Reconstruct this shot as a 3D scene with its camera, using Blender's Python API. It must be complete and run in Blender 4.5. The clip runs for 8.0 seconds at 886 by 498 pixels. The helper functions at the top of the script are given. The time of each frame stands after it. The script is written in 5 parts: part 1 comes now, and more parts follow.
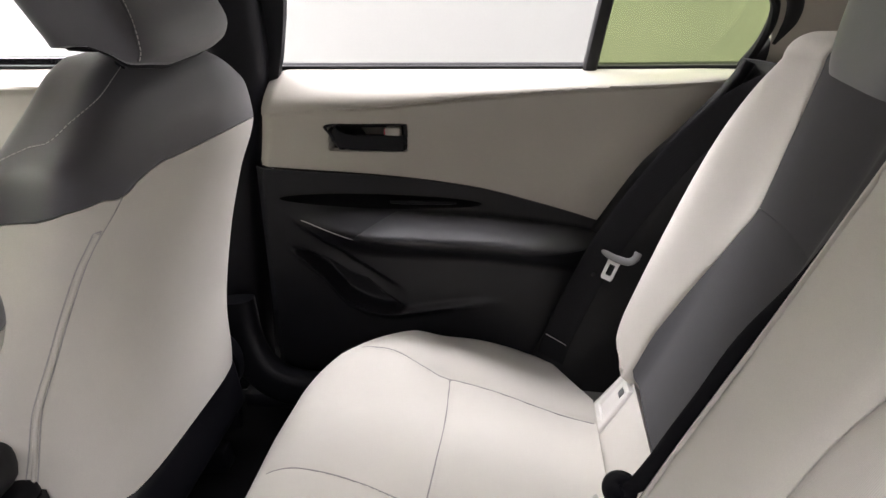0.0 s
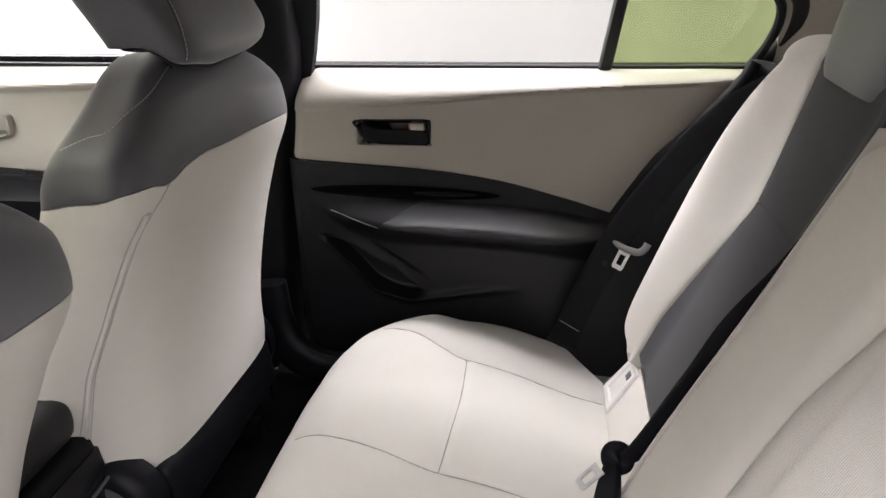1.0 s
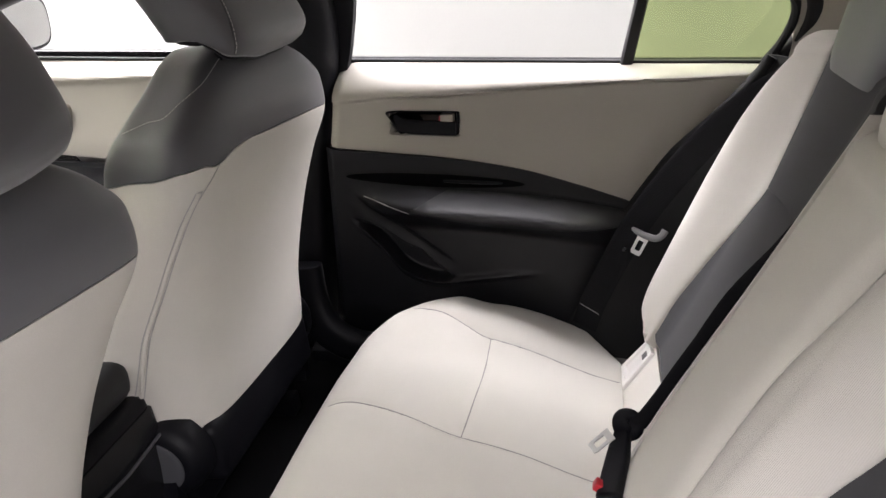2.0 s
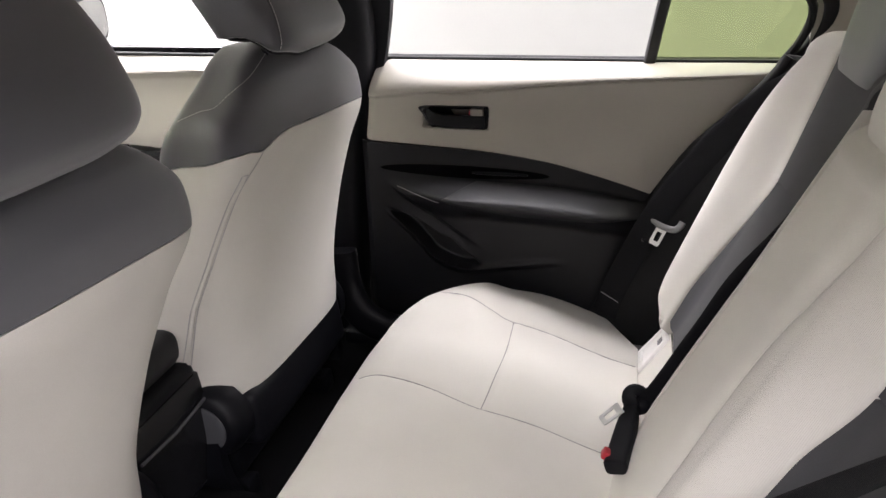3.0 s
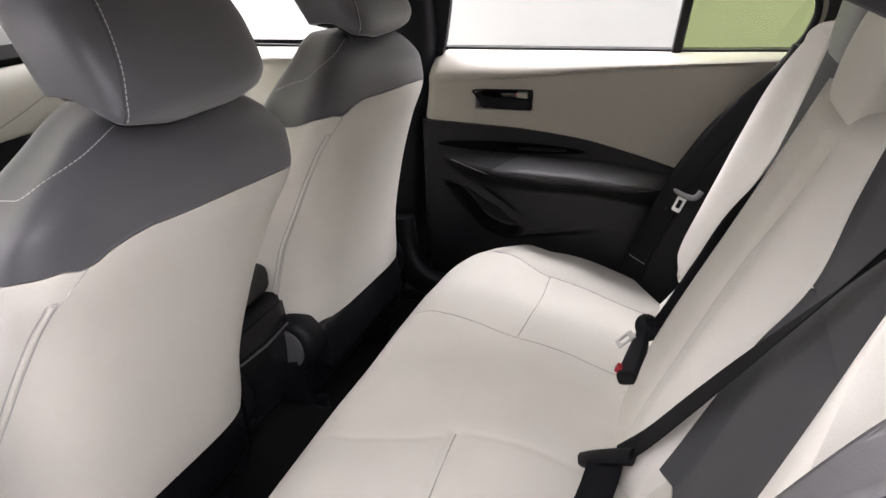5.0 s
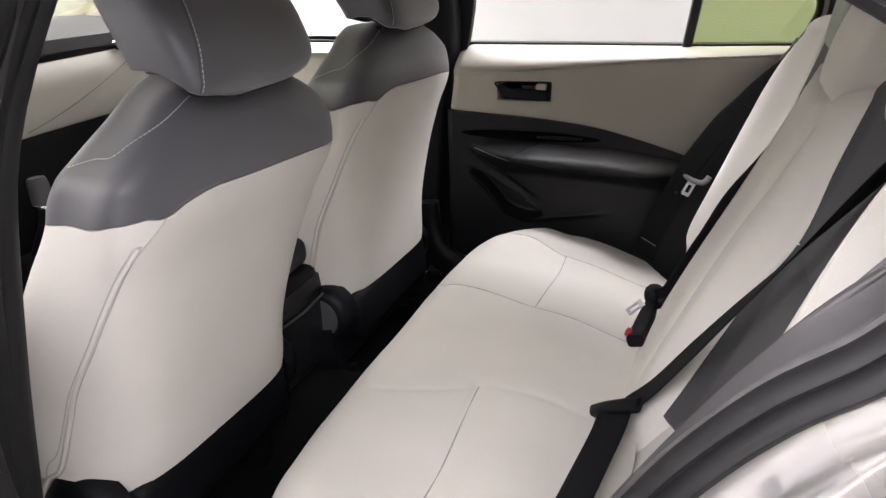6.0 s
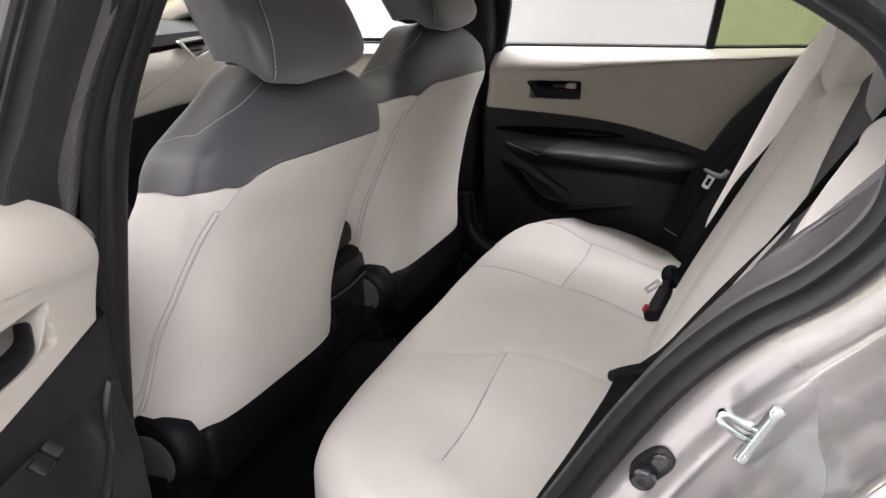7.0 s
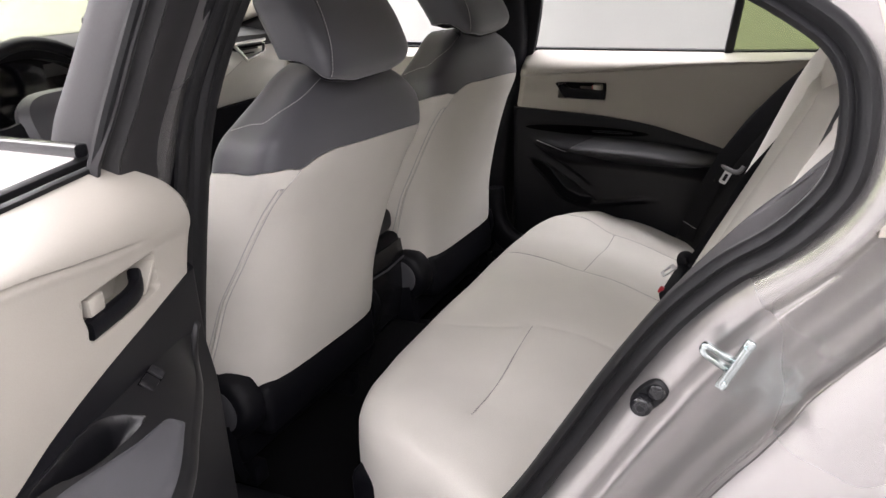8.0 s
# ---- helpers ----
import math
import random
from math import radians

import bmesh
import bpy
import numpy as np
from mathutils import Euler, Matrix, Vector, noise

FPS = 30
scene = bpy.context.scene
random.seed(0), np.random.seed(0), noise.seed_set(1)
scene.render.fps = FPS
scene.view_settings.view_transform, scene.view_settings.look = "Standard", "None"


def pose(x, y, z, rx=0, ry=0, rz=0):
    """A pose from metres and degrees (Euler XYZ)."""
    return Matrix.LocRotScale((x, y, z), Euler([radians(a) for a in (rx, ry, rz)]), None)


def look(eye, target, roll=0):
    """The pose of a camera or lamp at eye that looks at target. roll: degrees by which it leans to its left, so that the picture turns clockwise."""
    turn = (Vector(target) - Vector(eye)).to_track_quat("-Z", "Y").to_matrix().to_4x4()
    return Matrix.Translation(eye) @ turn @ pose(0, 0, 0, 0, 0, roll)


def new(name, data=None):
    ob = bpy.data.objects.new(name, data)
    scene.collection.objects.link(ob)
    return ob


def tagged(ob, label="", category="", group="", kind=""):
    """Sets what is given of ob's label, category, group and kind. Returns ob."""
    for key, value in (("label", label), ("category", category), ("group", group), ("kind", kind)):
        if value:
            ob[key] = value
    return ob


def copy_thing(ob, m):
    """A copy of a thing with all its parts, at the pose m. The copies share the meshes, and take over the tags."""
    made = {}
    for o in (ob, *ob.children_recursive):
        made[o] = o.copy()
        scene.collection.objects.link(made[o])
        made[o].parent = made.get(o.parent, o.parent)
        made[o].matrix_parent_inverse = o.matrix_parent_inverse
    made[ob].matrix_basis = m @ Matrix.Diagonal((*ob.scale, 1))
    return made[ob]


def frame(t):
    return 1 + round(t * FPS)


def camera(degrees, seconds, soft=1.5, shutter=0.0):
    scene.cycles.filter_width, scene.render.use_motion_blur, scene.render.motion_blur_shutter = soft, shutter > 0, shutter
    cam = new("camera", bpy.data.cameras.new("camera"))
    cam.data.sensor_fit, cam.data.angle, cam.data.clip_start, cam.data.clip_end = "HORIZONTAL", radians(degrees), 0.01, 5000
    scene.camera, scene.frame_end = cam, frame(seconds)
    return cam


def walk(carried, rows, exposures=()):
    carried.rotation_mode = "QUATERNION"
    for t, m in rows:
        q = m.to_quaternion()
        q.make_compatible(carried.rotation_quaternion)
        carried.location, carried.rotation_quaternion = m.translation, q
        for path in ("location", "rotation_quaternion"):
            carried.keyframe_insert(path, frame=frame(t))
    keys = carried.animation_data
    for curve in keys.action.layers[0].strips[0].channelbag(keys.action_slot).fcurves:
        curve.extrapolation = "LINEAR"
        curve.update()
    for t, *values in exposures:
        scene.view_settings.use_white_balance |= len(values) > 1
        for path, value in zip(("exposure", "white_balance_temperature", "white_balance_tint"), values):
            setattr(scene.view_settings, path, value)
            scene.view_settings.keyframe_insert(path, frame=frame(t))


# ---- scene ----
cam = camera(61.0, 8.0)
PATH = [
    (0, (0.118, -0.582, 1.208), (-0.09, 1.244, 0.418), -1.2),
    (0.5, (0.133, -0.619, 1.219), (-0.114, 1.2, 0.425), -1.3),
    (1, (0.149, -0.659, 1.226), (-0.142, 1.152, 0.43), -1.4),
    (1.5, (0.16, -0.7, 1.227), (-0.171, 1.104, 0.43), -1.6),
    (3, (0.207, -0.82, 1.241), (-0.261, 0.955, 0.446), -1.8),
    (3.5, (0.23, -0.859, 1.24), (-0.283, 0.902, 0.443), -1.7),
    (4, (0.258, -0.9, 1.241), (-0.309, 0.845, 0.446), -1.9),
    (4.5, (0.276, -0.982, 1.24), (-0.316, 0.761, 0.459), -2.0),
    (6, (0.317, -1.195, 1.225), (-0.336, 0.539, 0.471), -2.1),
    (6.5, (0.344, -1.257, 1.228), (-0.348, 0.465, 0.484), -2.1),
    (7, (0.367, -1.336, 1.229), (-0.369, 0.372, 0.493), -2.1),
    (7.5, (0.387, -1.412, 1.232), (-0.391, 0.281, 0.505), -2.1),
    (8, (0.424, -1.481, 1.239), (-0.388, 0.2, 0.52), -2.2),
]
walk(cam, [(t, look(eye, target, roll)) for t, eye, target, roll in PATH], exposures=[(0.0, 0.46), (3.0, 0.48), (4.5, 0.48), (6.0, 0.34), (7.0, 0.23), (8.0, 0.03)])

# ---- light: a white studio hall with unseen soft lamps added under its ceiling ----
world = bpy.data.worlds.new("hall_air")
scene.world = world
world.use_nodes = True
world.node_tree.nodes["Background"].inputs[0].default_value = (1.0, 0.99, 0.97, 1)
world.node_tree.nodes["Background"].inputs[1].default_value = 0.3


def area_lamp(name, x, y, z, sx, sy, power, rx=0, ry=0, rz=0):
    data = bpy.data.lights.new(name, "AREA")
    data.shape, data.size, data.size_y, data.energy = "RECTANGLE", sx, sy, power
    data.color = (0.98, 0.940, 0.995)
    ob = new(name, data)
    ob.matrix_world = pose(x, y, z, rx, ry, rz)
    return ob


# Unseen lamps, added and powered to balance the light inside the car.
area_lamp("fill_softbox", 0.4, -3.3, 3.2, 6.0, 2.2, 262, 35)
area_lamp("fill_softbox", 0.2, 1.85, 3.4, 6.0, 1.7, 362)
# Turned to the west wall, whose bounce lights the backrest through the windshield.
area_lamp("fill_softbox", -3.4, 0.0, 3.3, 1.6, 5.0, 1950, 0, 50)
area_lamp("fill_softbox", -2.6, 0.0, 3.4, 1.6, 5.0, 250, 0, -20)
area_lamp("fill_softbox", 3.6, 0.0, 3.35, 2.0, 4.6, 180)


# ---- materials ----
def material(name, color, rough=0.5, metal=0.0, vary=0.12, grain=300.0, bump=0.15, dist=0.0004, spots=6.0, coat=0.0, sheen=0.0, spec=0.5, weave=0.0):
    m = bpy.data.materials.new(name)
    m.use_nodes = True
    nt = m.node_tree
    b = nt.nodes["Principled BSDF"]
    tc = nt.nodes.new("ShaderNodeTexCoord")
    big = nt.nodes.new("ShaderNodeTexNoise")
    big.inputs["Scale"].default_value, big.inputs["Detail"].default_value = spots, 3
    fine = nt.nodes.new("ShaderNodeTexNoise")
    fine.inputs["Scale"].default_value, fine.inputs["Detail"].default_value = grain, 2
    for n in (big, fine):
        nt.links.new(tc.outputs["Object"], n.inputs["Vector"])
    mixed = nt.nodes.new("ShaderNodeMath")
    mixed.operation = "ADD"
    nt.links.new(big.outputs["Fac"], mixed.inputs[0])
    nt.links.new(fine.outputs["Fac"], mixed.inputs[1])
    ramp = nt.nodes.new("ShaderNodeMapRange")
    ramp.inputs["From Min"].default_value, ramp.inputs["From Max"].default_value = 0.6, 1.4
    ramp.inputs["To Min"].default_value, ramp.inputs["To Max"].default_value = 1 - vary, 1 + vary
    nt.links.new(mixed.outputs[0], ramp.inputs["Value"])
    tint = nt.nodes.new("ShaderNodeVectorMath")
    tint.operation = "SCALE"
    tint.inputs[0].default_value = color
    nt.links.new(ramp.outputs[0], tint.inputs["Scale"])
    nt.links.new(tint.outputs[0], b.inputs["Base Color"])
    rr = nt.nodes.new("ShaderNodeMapRange")
    rr.inputs["To Min"].default_value, rr.inputs["To Max"].default_value = max(rough - 0.08, 0.02), min(rough + 0.08, 1)
    nt.links.new(big.outputs["Fac"], rr.inputs["Value"])
    nt.links.new(rr.outputs[0], b.inputs["Roughness"])
    b.inputs["Metallic"].default_value, b.inputs["Coat Weight"].default_value = metal, coat
    b.inputs["Coat Roughness"].default_value = 0.10
    b.inputs["Sheen Weight"].default_value, b.inputs["Specular IOR Level"].default_value = sheen, spec
    if bump:
        bp = nt.nodes.new("ShaderNodeBump")
        bp.inputs["Strength"].default_value, bp.inputs["Distance"].default_value = bump, dist
        height = fine.outputs["Fac"]
        if weave:
            wave = nt.nodes.new("ShaderNodeTexWave")
            wave.bands_direction = "Y"
            wave.inputs["Scale"].default_value, wave.inputs["Distortion"].default_value = weave, 0.6
            wave.inputs["Detail"].default_value = 1
            nt.links.new(tc.outputs["Object"], wave.inputs["Vector"])
            both = nt.nodes.new("ShaderNodeMath")
            nt.links.new(wave.outputs["Fac"], both.inputs[0])
            nt.links.new(fine.outputs["Fac"], both.inputs[1])
            height = both.outputs[0]
        nt.links.new(height, bp.inputs["Height"])
        nt.links.new(bp.outputs["Normal"], b.inputs["Normal"])
    return m


CREAM = material("cream_seat_cloth", (0.648, 0.624, 0.572), 0.85, vary=0.075, grain=900, bump=0.25, sheen=0.15, spec=0.25)
RIB = material("ribbed_seat_cloth", (0.648, 0.622, 0.575), 0.85, vary=0.05, grain=900, bump=0.3, dist=0.0004, sheen=0.15, spec=0.25, weave=230.0)
GREY = material("grey_seat_cloth", (0.074, 0.074, 0.083), 0.46, vary=0.10, grain=1100, bump=0.2, sheen=0.3, spec=0.5)
CLOTHG = material("grey_insert_cloth", (0.062, 0.062, 0.066), 0.9, vary=0.1, grain=1000, bump=0.3, sheen=0.1, spec=0.15)
DASHTOP = material("dark_grey_dash_skin", (0.07, 0.07, 0.072), 0.9, vary=0.08, grain=800, bump=0.2, spec=0.12)
TRIM = material("cream_door_plastic", (0.375, 0.355, 0.31), 0.55, vary=0.04, grain=700, bump=0.2, spec=0.4)
DASHC = material("cream_dash_plastic", (0.58, 0.57, 0.53), 0.55, vary=0.04, grain=700, bump=0.2, spec=0.4)
DOORB = material("black_door_plastic", (0.0055, 0.0055, 0.0075), 0.46, vary=0.15, grain=900, bump=0.25, spec=0.32)
BLACK = material("black_grained_plastic", (0.0045, 0.0045, 0.0065), 0.48, vary=0.15, grain=900, bump=0.25, spec=0.2)
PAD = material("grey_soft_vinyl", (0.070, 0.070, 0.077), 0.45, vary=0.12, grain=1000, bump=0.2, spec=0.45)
ARMTOP = material("smooth_armrest_plastic", (0.0065, 0.0065, 0.008), 0.36, vary=0.12, grain=1000, bump=0.15, spec=0.6)
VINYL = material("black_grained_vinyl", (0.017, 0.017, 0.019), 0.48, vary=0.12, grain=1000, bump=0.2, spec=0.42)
GLOSSB = material("smooth_black_plastic", (0.014, 0.014, 0.016), 0.22, vary=0.1, bump=0)
PILLAR = material("dark_grey_pillar_paint", (0.028, 0.027, 0.028), 0.52, spec=0.22, vary=0.08, bump=0.05)
CTRIM = material("grey_side_trim", (0.050, 0.048, 0.050), 0.55, vary=0.08, grain=800, bump=0.2)
CARPET = material("black_carpet", (0.005, 0.005, 0.0055), 0.95, vary=0.3, grain=600, bump=0.8, dist=0.002, spec=0.1)
RUBBER = material("black_rubber", (0.011, 0.011, 0.012), 0.55, spec=0.25, vary=0.15, grain=500, bump=0.1)
WEB = material("black_belt_webbing", (0.007, 0.007, 0.0085), 0.7, spec=0.15, vary=0.12, grain=700, bump=0.3, weave=160.0)
SILVER = material("silver_metallic_paint", (0.40, 0.39, 0.38), 0.27, metal=0.75, vary=0.01, spots=1.5, grain=1500, bump=0.0, coat=0.8)
STEEL = material("zinc_plated_steel", (0.58, 0.65, 0.65), 0.25, metal=1.0, vary=0.12, grain=200, bump=0.1)
SATIN = material("satin_steel_plate", (0.72, 0.72, 0.71), 0.42, metal=0.55, vary=0.08, grain=300, bump=0.05)
CHROME = material("satin_chrome", (0.75, 0.75, 0.74), 0.2, metal=1.0, vary=0.04, bump=0)
LOCKGREY = material("grey_tongue_plastic", (0.17, 0.17, 0.17), 0.4, vary=0.06, bump=0.05)
RED = material("red_button_plastic", (0.40, 0.018, 0.03), 0.35, vary=0.06, bump=0)
FLAP = material("white_anchor_flap", (0.82, 0.80, 0.77), 0.55, vary=0.04, bump=0.1)
THREAD = material("pale_thread", (0.48, 0.47, 0.46), 0.8, vary=0.1, bump=0)
SEAML = material("pale_seam_thread", (0.44, 0.43, 0.42), 0.9, vary=0.1, bump=0)
# Dark tone that paints crease shade in the cushion seams; also the dash seam.
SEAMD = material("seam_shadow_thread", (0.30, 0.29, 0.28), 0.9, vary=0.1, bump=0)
GREYSEAM = material("grey_seam_thread", (0.07, 0.07, 0.075), 0.9, vary=0.1, bump=0)
# Pale tone that paints window light on the dark sash.
SASH = material("lit_sash_plastic", (0.24, 0.235, 0.23), 0.5, vary=0.06, grain=700, bump=0.1)
LINER = material("beige_headliner", (0.50, 0.46, 0.40), 0.95, vary=0.06, grain=900, bump=0.3, spec=0.1)
HALL = material("white_hall_paint", (0.76, 0.75, 0.74), 0.8, vary=0.02, grain=60, bump=0.05, spec=0.2)
# Darkened copies of the hall paint, with the walls' light level in their colour.
HALLN = material("dimmed_hall_paint", (0.183, 0.186, 0.173), 0.8, vary=0.02, grain=60, bump=0.05, spec=0.2)
HALLD = material("part_dimmed_hall_paint", (0.56, 0.55, 0.54), 0.8, vary=0.03, grain=60, bump=0.05, spec=0.2)
HALLF = material("grey_hall_floor", (0.40, 0.39, 0.385), 0.5, vary=0.06, grain=40, bump=0.05)
# Near black that paints the shade inside recesses.
VOID = material("recess_shade_black", (0.002, 0.002, 0.0025), 0.8, vary=0.1, bump=0, spec=0.05)
SCREEN = material("dark_screen", (0.01, 0.01, 0.012), 0.12, vary=0.05, bump=0)


def glass_material(name, color, gloss=0.6):
    m = bpy.data.materials.new(name)
    m.use_nodes = True
    nt = m.node_tree
    nt.nodes.remove(nt.nodes["Principled BSDF"])
    out = nt.nodes["Material Output"]
    clear, shine, mix, fres = (nt.nodes.new("ShaderNode" + n) for n in ("BsdfTransparent", "BsdfGlossy", "MixShader", "Fresnel"))
    clear.inputs["Color"].default_value = (*color, 1)
    shine.inputs["Roughness"].default_value = 0.02
    fres.inputs["IOR"].default_value = 1.45
    scale = nt.nodes.new("ShaderNodeMath")
    scale.operation = "MULTIPLY"
    scale.inputs[1].default_value = gloss
    nt.links.new(fres.outputs[0], scale.inputs[0])
    nt.links.new(scale.outputs[0], mix.inputs["Fac"])
    nt.links.new(clear.outputs[0], mix.inputs[1])
    nt.links.new(shine.outputs[0], mix.inputs[2])
    nt.links.new(mix.outputs[0], out.inputs["Surface"])
    return m


GREENGLASS = glass_material("green_tinted_glass", (0.70, 0.755, 0.54))
CLEARGLASS = glass_material("green_windshield_glass", (0.70, 0.72, 0.62))


# ---- builders ----
def tab(*pts):
    """A smooth curve through (place, value) pairs."""
    xs, ys = [p[0] for p in pts], [p[1] for p in pts]
    sl = [(ys[i + 1] - ys[i]) / (xs[i + 1] - xs[i]) for i in range(len(xs) - 1)]
    ms = [sl[0]] + [0 if sl[i - 1] * sl[i] <= 0 else 2 * sl[i - 1] * sl[i] / (sl[i - 1] + sl[i]) for i in range(1, len(sl))] + [sl[-1]]

    def f(x):
        if x <= xs[0]:
            return ys[0]
        if x >= xs[-1]:
            return ys[-1]
        i = next(k for k in range(len(xs) - 1) if x <= xs[k + 1])
        h = xs[i + 1] - xs[i]
        t = (x - xs[i]) / h
        return (ys[i] * (2 * t ** 3 - 3 * t ** 2 + 1) + ys[i + 1] * (3 * t ** 2 - 2 * t ** 3)
                + h * ms[i] * (t ** 3 - 2 * t ** 2 + t) + h * ms[i + 1] * (t ** 3 - t ** 2))
    return f


def smooth(x, a, b):
    t = min(max((x - a) / (b - a), 0), 1)
    return t * t * (3 - 2 * t)


def spline(pts, n=8, closed=False):
    """Points of a Catmull-Rom curve through pts."""
    p = [Vector(q) for q in pts]
    out, c = [], len(p)
    for i in range(c if closed else c - 1):
        a, b = p[i], p[(i + 1) % c]
        z = p[i - 1] if (i or closed) else a * 2 - b
        d = p[(i + 2) % c] if (i + 2 < c or closed) else b * 2 - a
        for k in range(n):
            t = k / n
            out.append(0.5 * (2 * a + (b - z) * t + (2 * z - 5 * a + 4 * b - d) * t * t + (3 * a - z - 3 * b + d) * t ** 3))
    if not closed:
        out.append(p[-1])
    return out


def thing(name, label, category, group="", kind="", at=(0, 0, 0)):
    ob = new(name)
    ob.empty_display_size = 0.05
    ob.location = at
    return tagged(ob, label, category, group, kind)


def part(name, bm, mat, parent=None, label="", angle=40, xf=None):
    """Links a bmesh as one mesh under a thing or a part."""
    if xf is not None:
        bmesh.ops.transform(bm, matrix=xf, verts=bm.verts[:])
    bmesh.ops.recalc_face_normals(bm, faces=bm.faces[:])
    me = bpy.data.meshes.new(name)
    bm.to_mesh(me)
    bm.free()
    me.materials.append(mat)
    me.polygons.foreach_set("use_smooth", [True] * len(me.polygons))
    me.set_sharp_from_angle(angle=radians(angle))
    ob = new(name, me)
    if parent is not None:
        ob.parent = parent
        if parent.parent is None:
            ob.matrix_parent_inverse = Matrix.Translation(-parent.location)
    if label:
        ob["label"] = label
    return ob


def grid_faces(bm, rows, close_u=False):
    for a, b in zip(rows, rows[1:]):
        n = len(a)
        for i in range(n if close_u else n - 1):
            j = (i + 1) % n
            bm.faces.new((a[i], a[j], b[j], b[i]))


def sheet(fn, nu, nv, back=(0, 0, 0), bm=None):
    """A curved plate: fn(u, v) over the unit square, given thickness by the vector back."""
    bm = bm or bmesh.new()
    back = Vector(back)
    front, rear = [], []
    for j in range(nv + 1):
        pts = [Vector(fn(i / nu, j / nv)) for i in range(nu + 1)]
        front.append([bm.verts.new(p) for p in pts])
        if back.length:
            rear.append([bm.verts.new(p + back) for p in pts])
    grid_faces(bm, front)
    if rear:
        grid_faces(bm, rear)

        def rim(g):
            return [g[0][i] for i in range(nu)] + [g[j][nu] for j in range(nv)] + [g[nv][nu - i] for i in range(nu)] + [g[nv - j][0] for j in range(nv)]
        fr, rr = rim(front), rim(rear)
        for i in range(len(fr)):
            k = (i + 1) % len(fr)
            bm.faces.new((fr[i], fr[k], rr[k], rr[i]))
    return bm


def loft(rings, bm=None, caps=True):
    bm = bm or bmesh.new()
    rows = [[bm.verts.new(p) for p in r] for r in rings]
    grid_faces(bm, rows, True)
    if caps:
        for r in (rows[0], rows[-1]):
            c = bm.verts.new(sum((v.co for v in r), Vector()) / len(r))
            for i in range(len(r)):
                bm.faces.new((r[i], r[(i + 1) % len(r)], c))
    return bm


def round_profile(w, h, n=12, e=2.0):
    """A superellipse w wide and h high."""
    out = []
    for i in range(n):
        a = 2 * math.pi * i / n
        c, s = math.cos(a), math.sin(a)
        out.append((w / 2 * math.copysign(abs(c) ** (2 / e), c), h / 2 * math.copysign(abs(s) ** (2 / e), s)))
    return out


def sweep(path, profile, up=(0, 0, 1), bm=None, closed=False, taper=None):
    """Carries a profile (sideways, upwards) along a path. up: one vector, or one for each point."""
    bm = bm or bmesh.new()
    path = [Vector(p) for p in path]
    n = len(path)
    rings = []
    for i, p in enumerate(path):
        a = path[(i - 1) % n] if (closed or i) else p
        b = path[(i + 1) % n] if (closed or i < n - 1) else p
        t = (b - a).normalized()
        u = Vector(up[i]) if isinstance(up, list) else Vector(up)
        s = t.cross(u)
        s = s.normalized() if s.length > 1e-6 else t.orthogonal().normalized()
        nrm = s.cross(t)
        k = taper(i / (n - 1)) if taper else 1
        rings.append([p + s * (x * k) + nrm * (y * k) for x, y in profile])
    if closed:
        rings.append(rings[0])
        rows = [[bm.verts.new(q) for q in r] for r in rings[:-1]]
        grid_faces(bm, rows + [rows[0]], True)
        return bm
    return loft(rings, bm)


def tube(path, r, n=8, bm=None):
    return sweep(path, round_profile(2 * r, 2 * r, n), (0.31, 0.2, 0.93), bm)


def block(x0, x1, y0, y1, z0, z1, r=0.004, seg=2, bm=None, m=None):
    """A box with rounded edges."""
    b = bmesh.new()
    bmesh.ops.create_cube(b, size=1)
    bmesh.ops.transform(b, matrix=Matrix.Translation(((x0 + x1) / 2, (y0 + y1) / 2, (z0 + z1) / 2)) @ Matrix.Diagonal((x1 - x0, y1 - y0, z1 - z0, 1)), verts=b.verts[:])
    if r:
        bmesh.ops.bevel(b, geom=b.edges[:], offset=r, segments=seg, affect="EDGES", profile=0.5)
    if m is not None:
        bmesh.ops.transform(b, matrix=m, verts=b.verts[:])
    if bm is None:
        return b
    tmp = bpy.data.meshes.new("tmp")
    b.to_mesh(tmp)
    b.free()
    bm.from_mesh(tmp)
    bpy.data.meshes.remove(tmp)
    return bm


def disc(center, axis, r0, r1, depth, n=32, bm=None, bevel=0.3):
    """A round boss along an axis, with a softened rim."""
    a = Vector(axis).normalized()
    s = a.orthogonal().normalized()
    t = a.cross(s)
    c = Vector(center)
    rings = []
    for rr, dd in ((r0, 0), (r0, depth * (1 - bevel)), (r0 + (r1 - r0) * 0.35, depth * (1 - bevel * 0.3)), (r1, depth)):
        rings.append([c + a * dd + (s * math.cos(2 * math.pi * i / n) + t * math.sin(2 * math.pi * i / n)) * rr for i in range(n)])
    return loft(rings, bm)


def stitches(path, step, length, r, bm=None):
    """A row of single stitches along a path."""
    bm = bm or bmesh.new()
    path = [Vector(p) for p in path]
    dist = [0.0]
    for a, b in zip(path, path[1:]):
        dist.append(dist[-1] + (b - a).length)

    def at(d):
        for k in range(len(path) - 1):
            if d <= dist[k + 1]:
                return path[k].lerp(path[k + 1], (d - dist[k]) / max(dist[k + 1] - dist[k], 1e-9))
        return path[-1]
    d = 0.0
    while d + length < dist[-1]:
        tube([at(d), at(d + length / 2), at(d + length)], r, 5, bm)
        d += step
    return bm


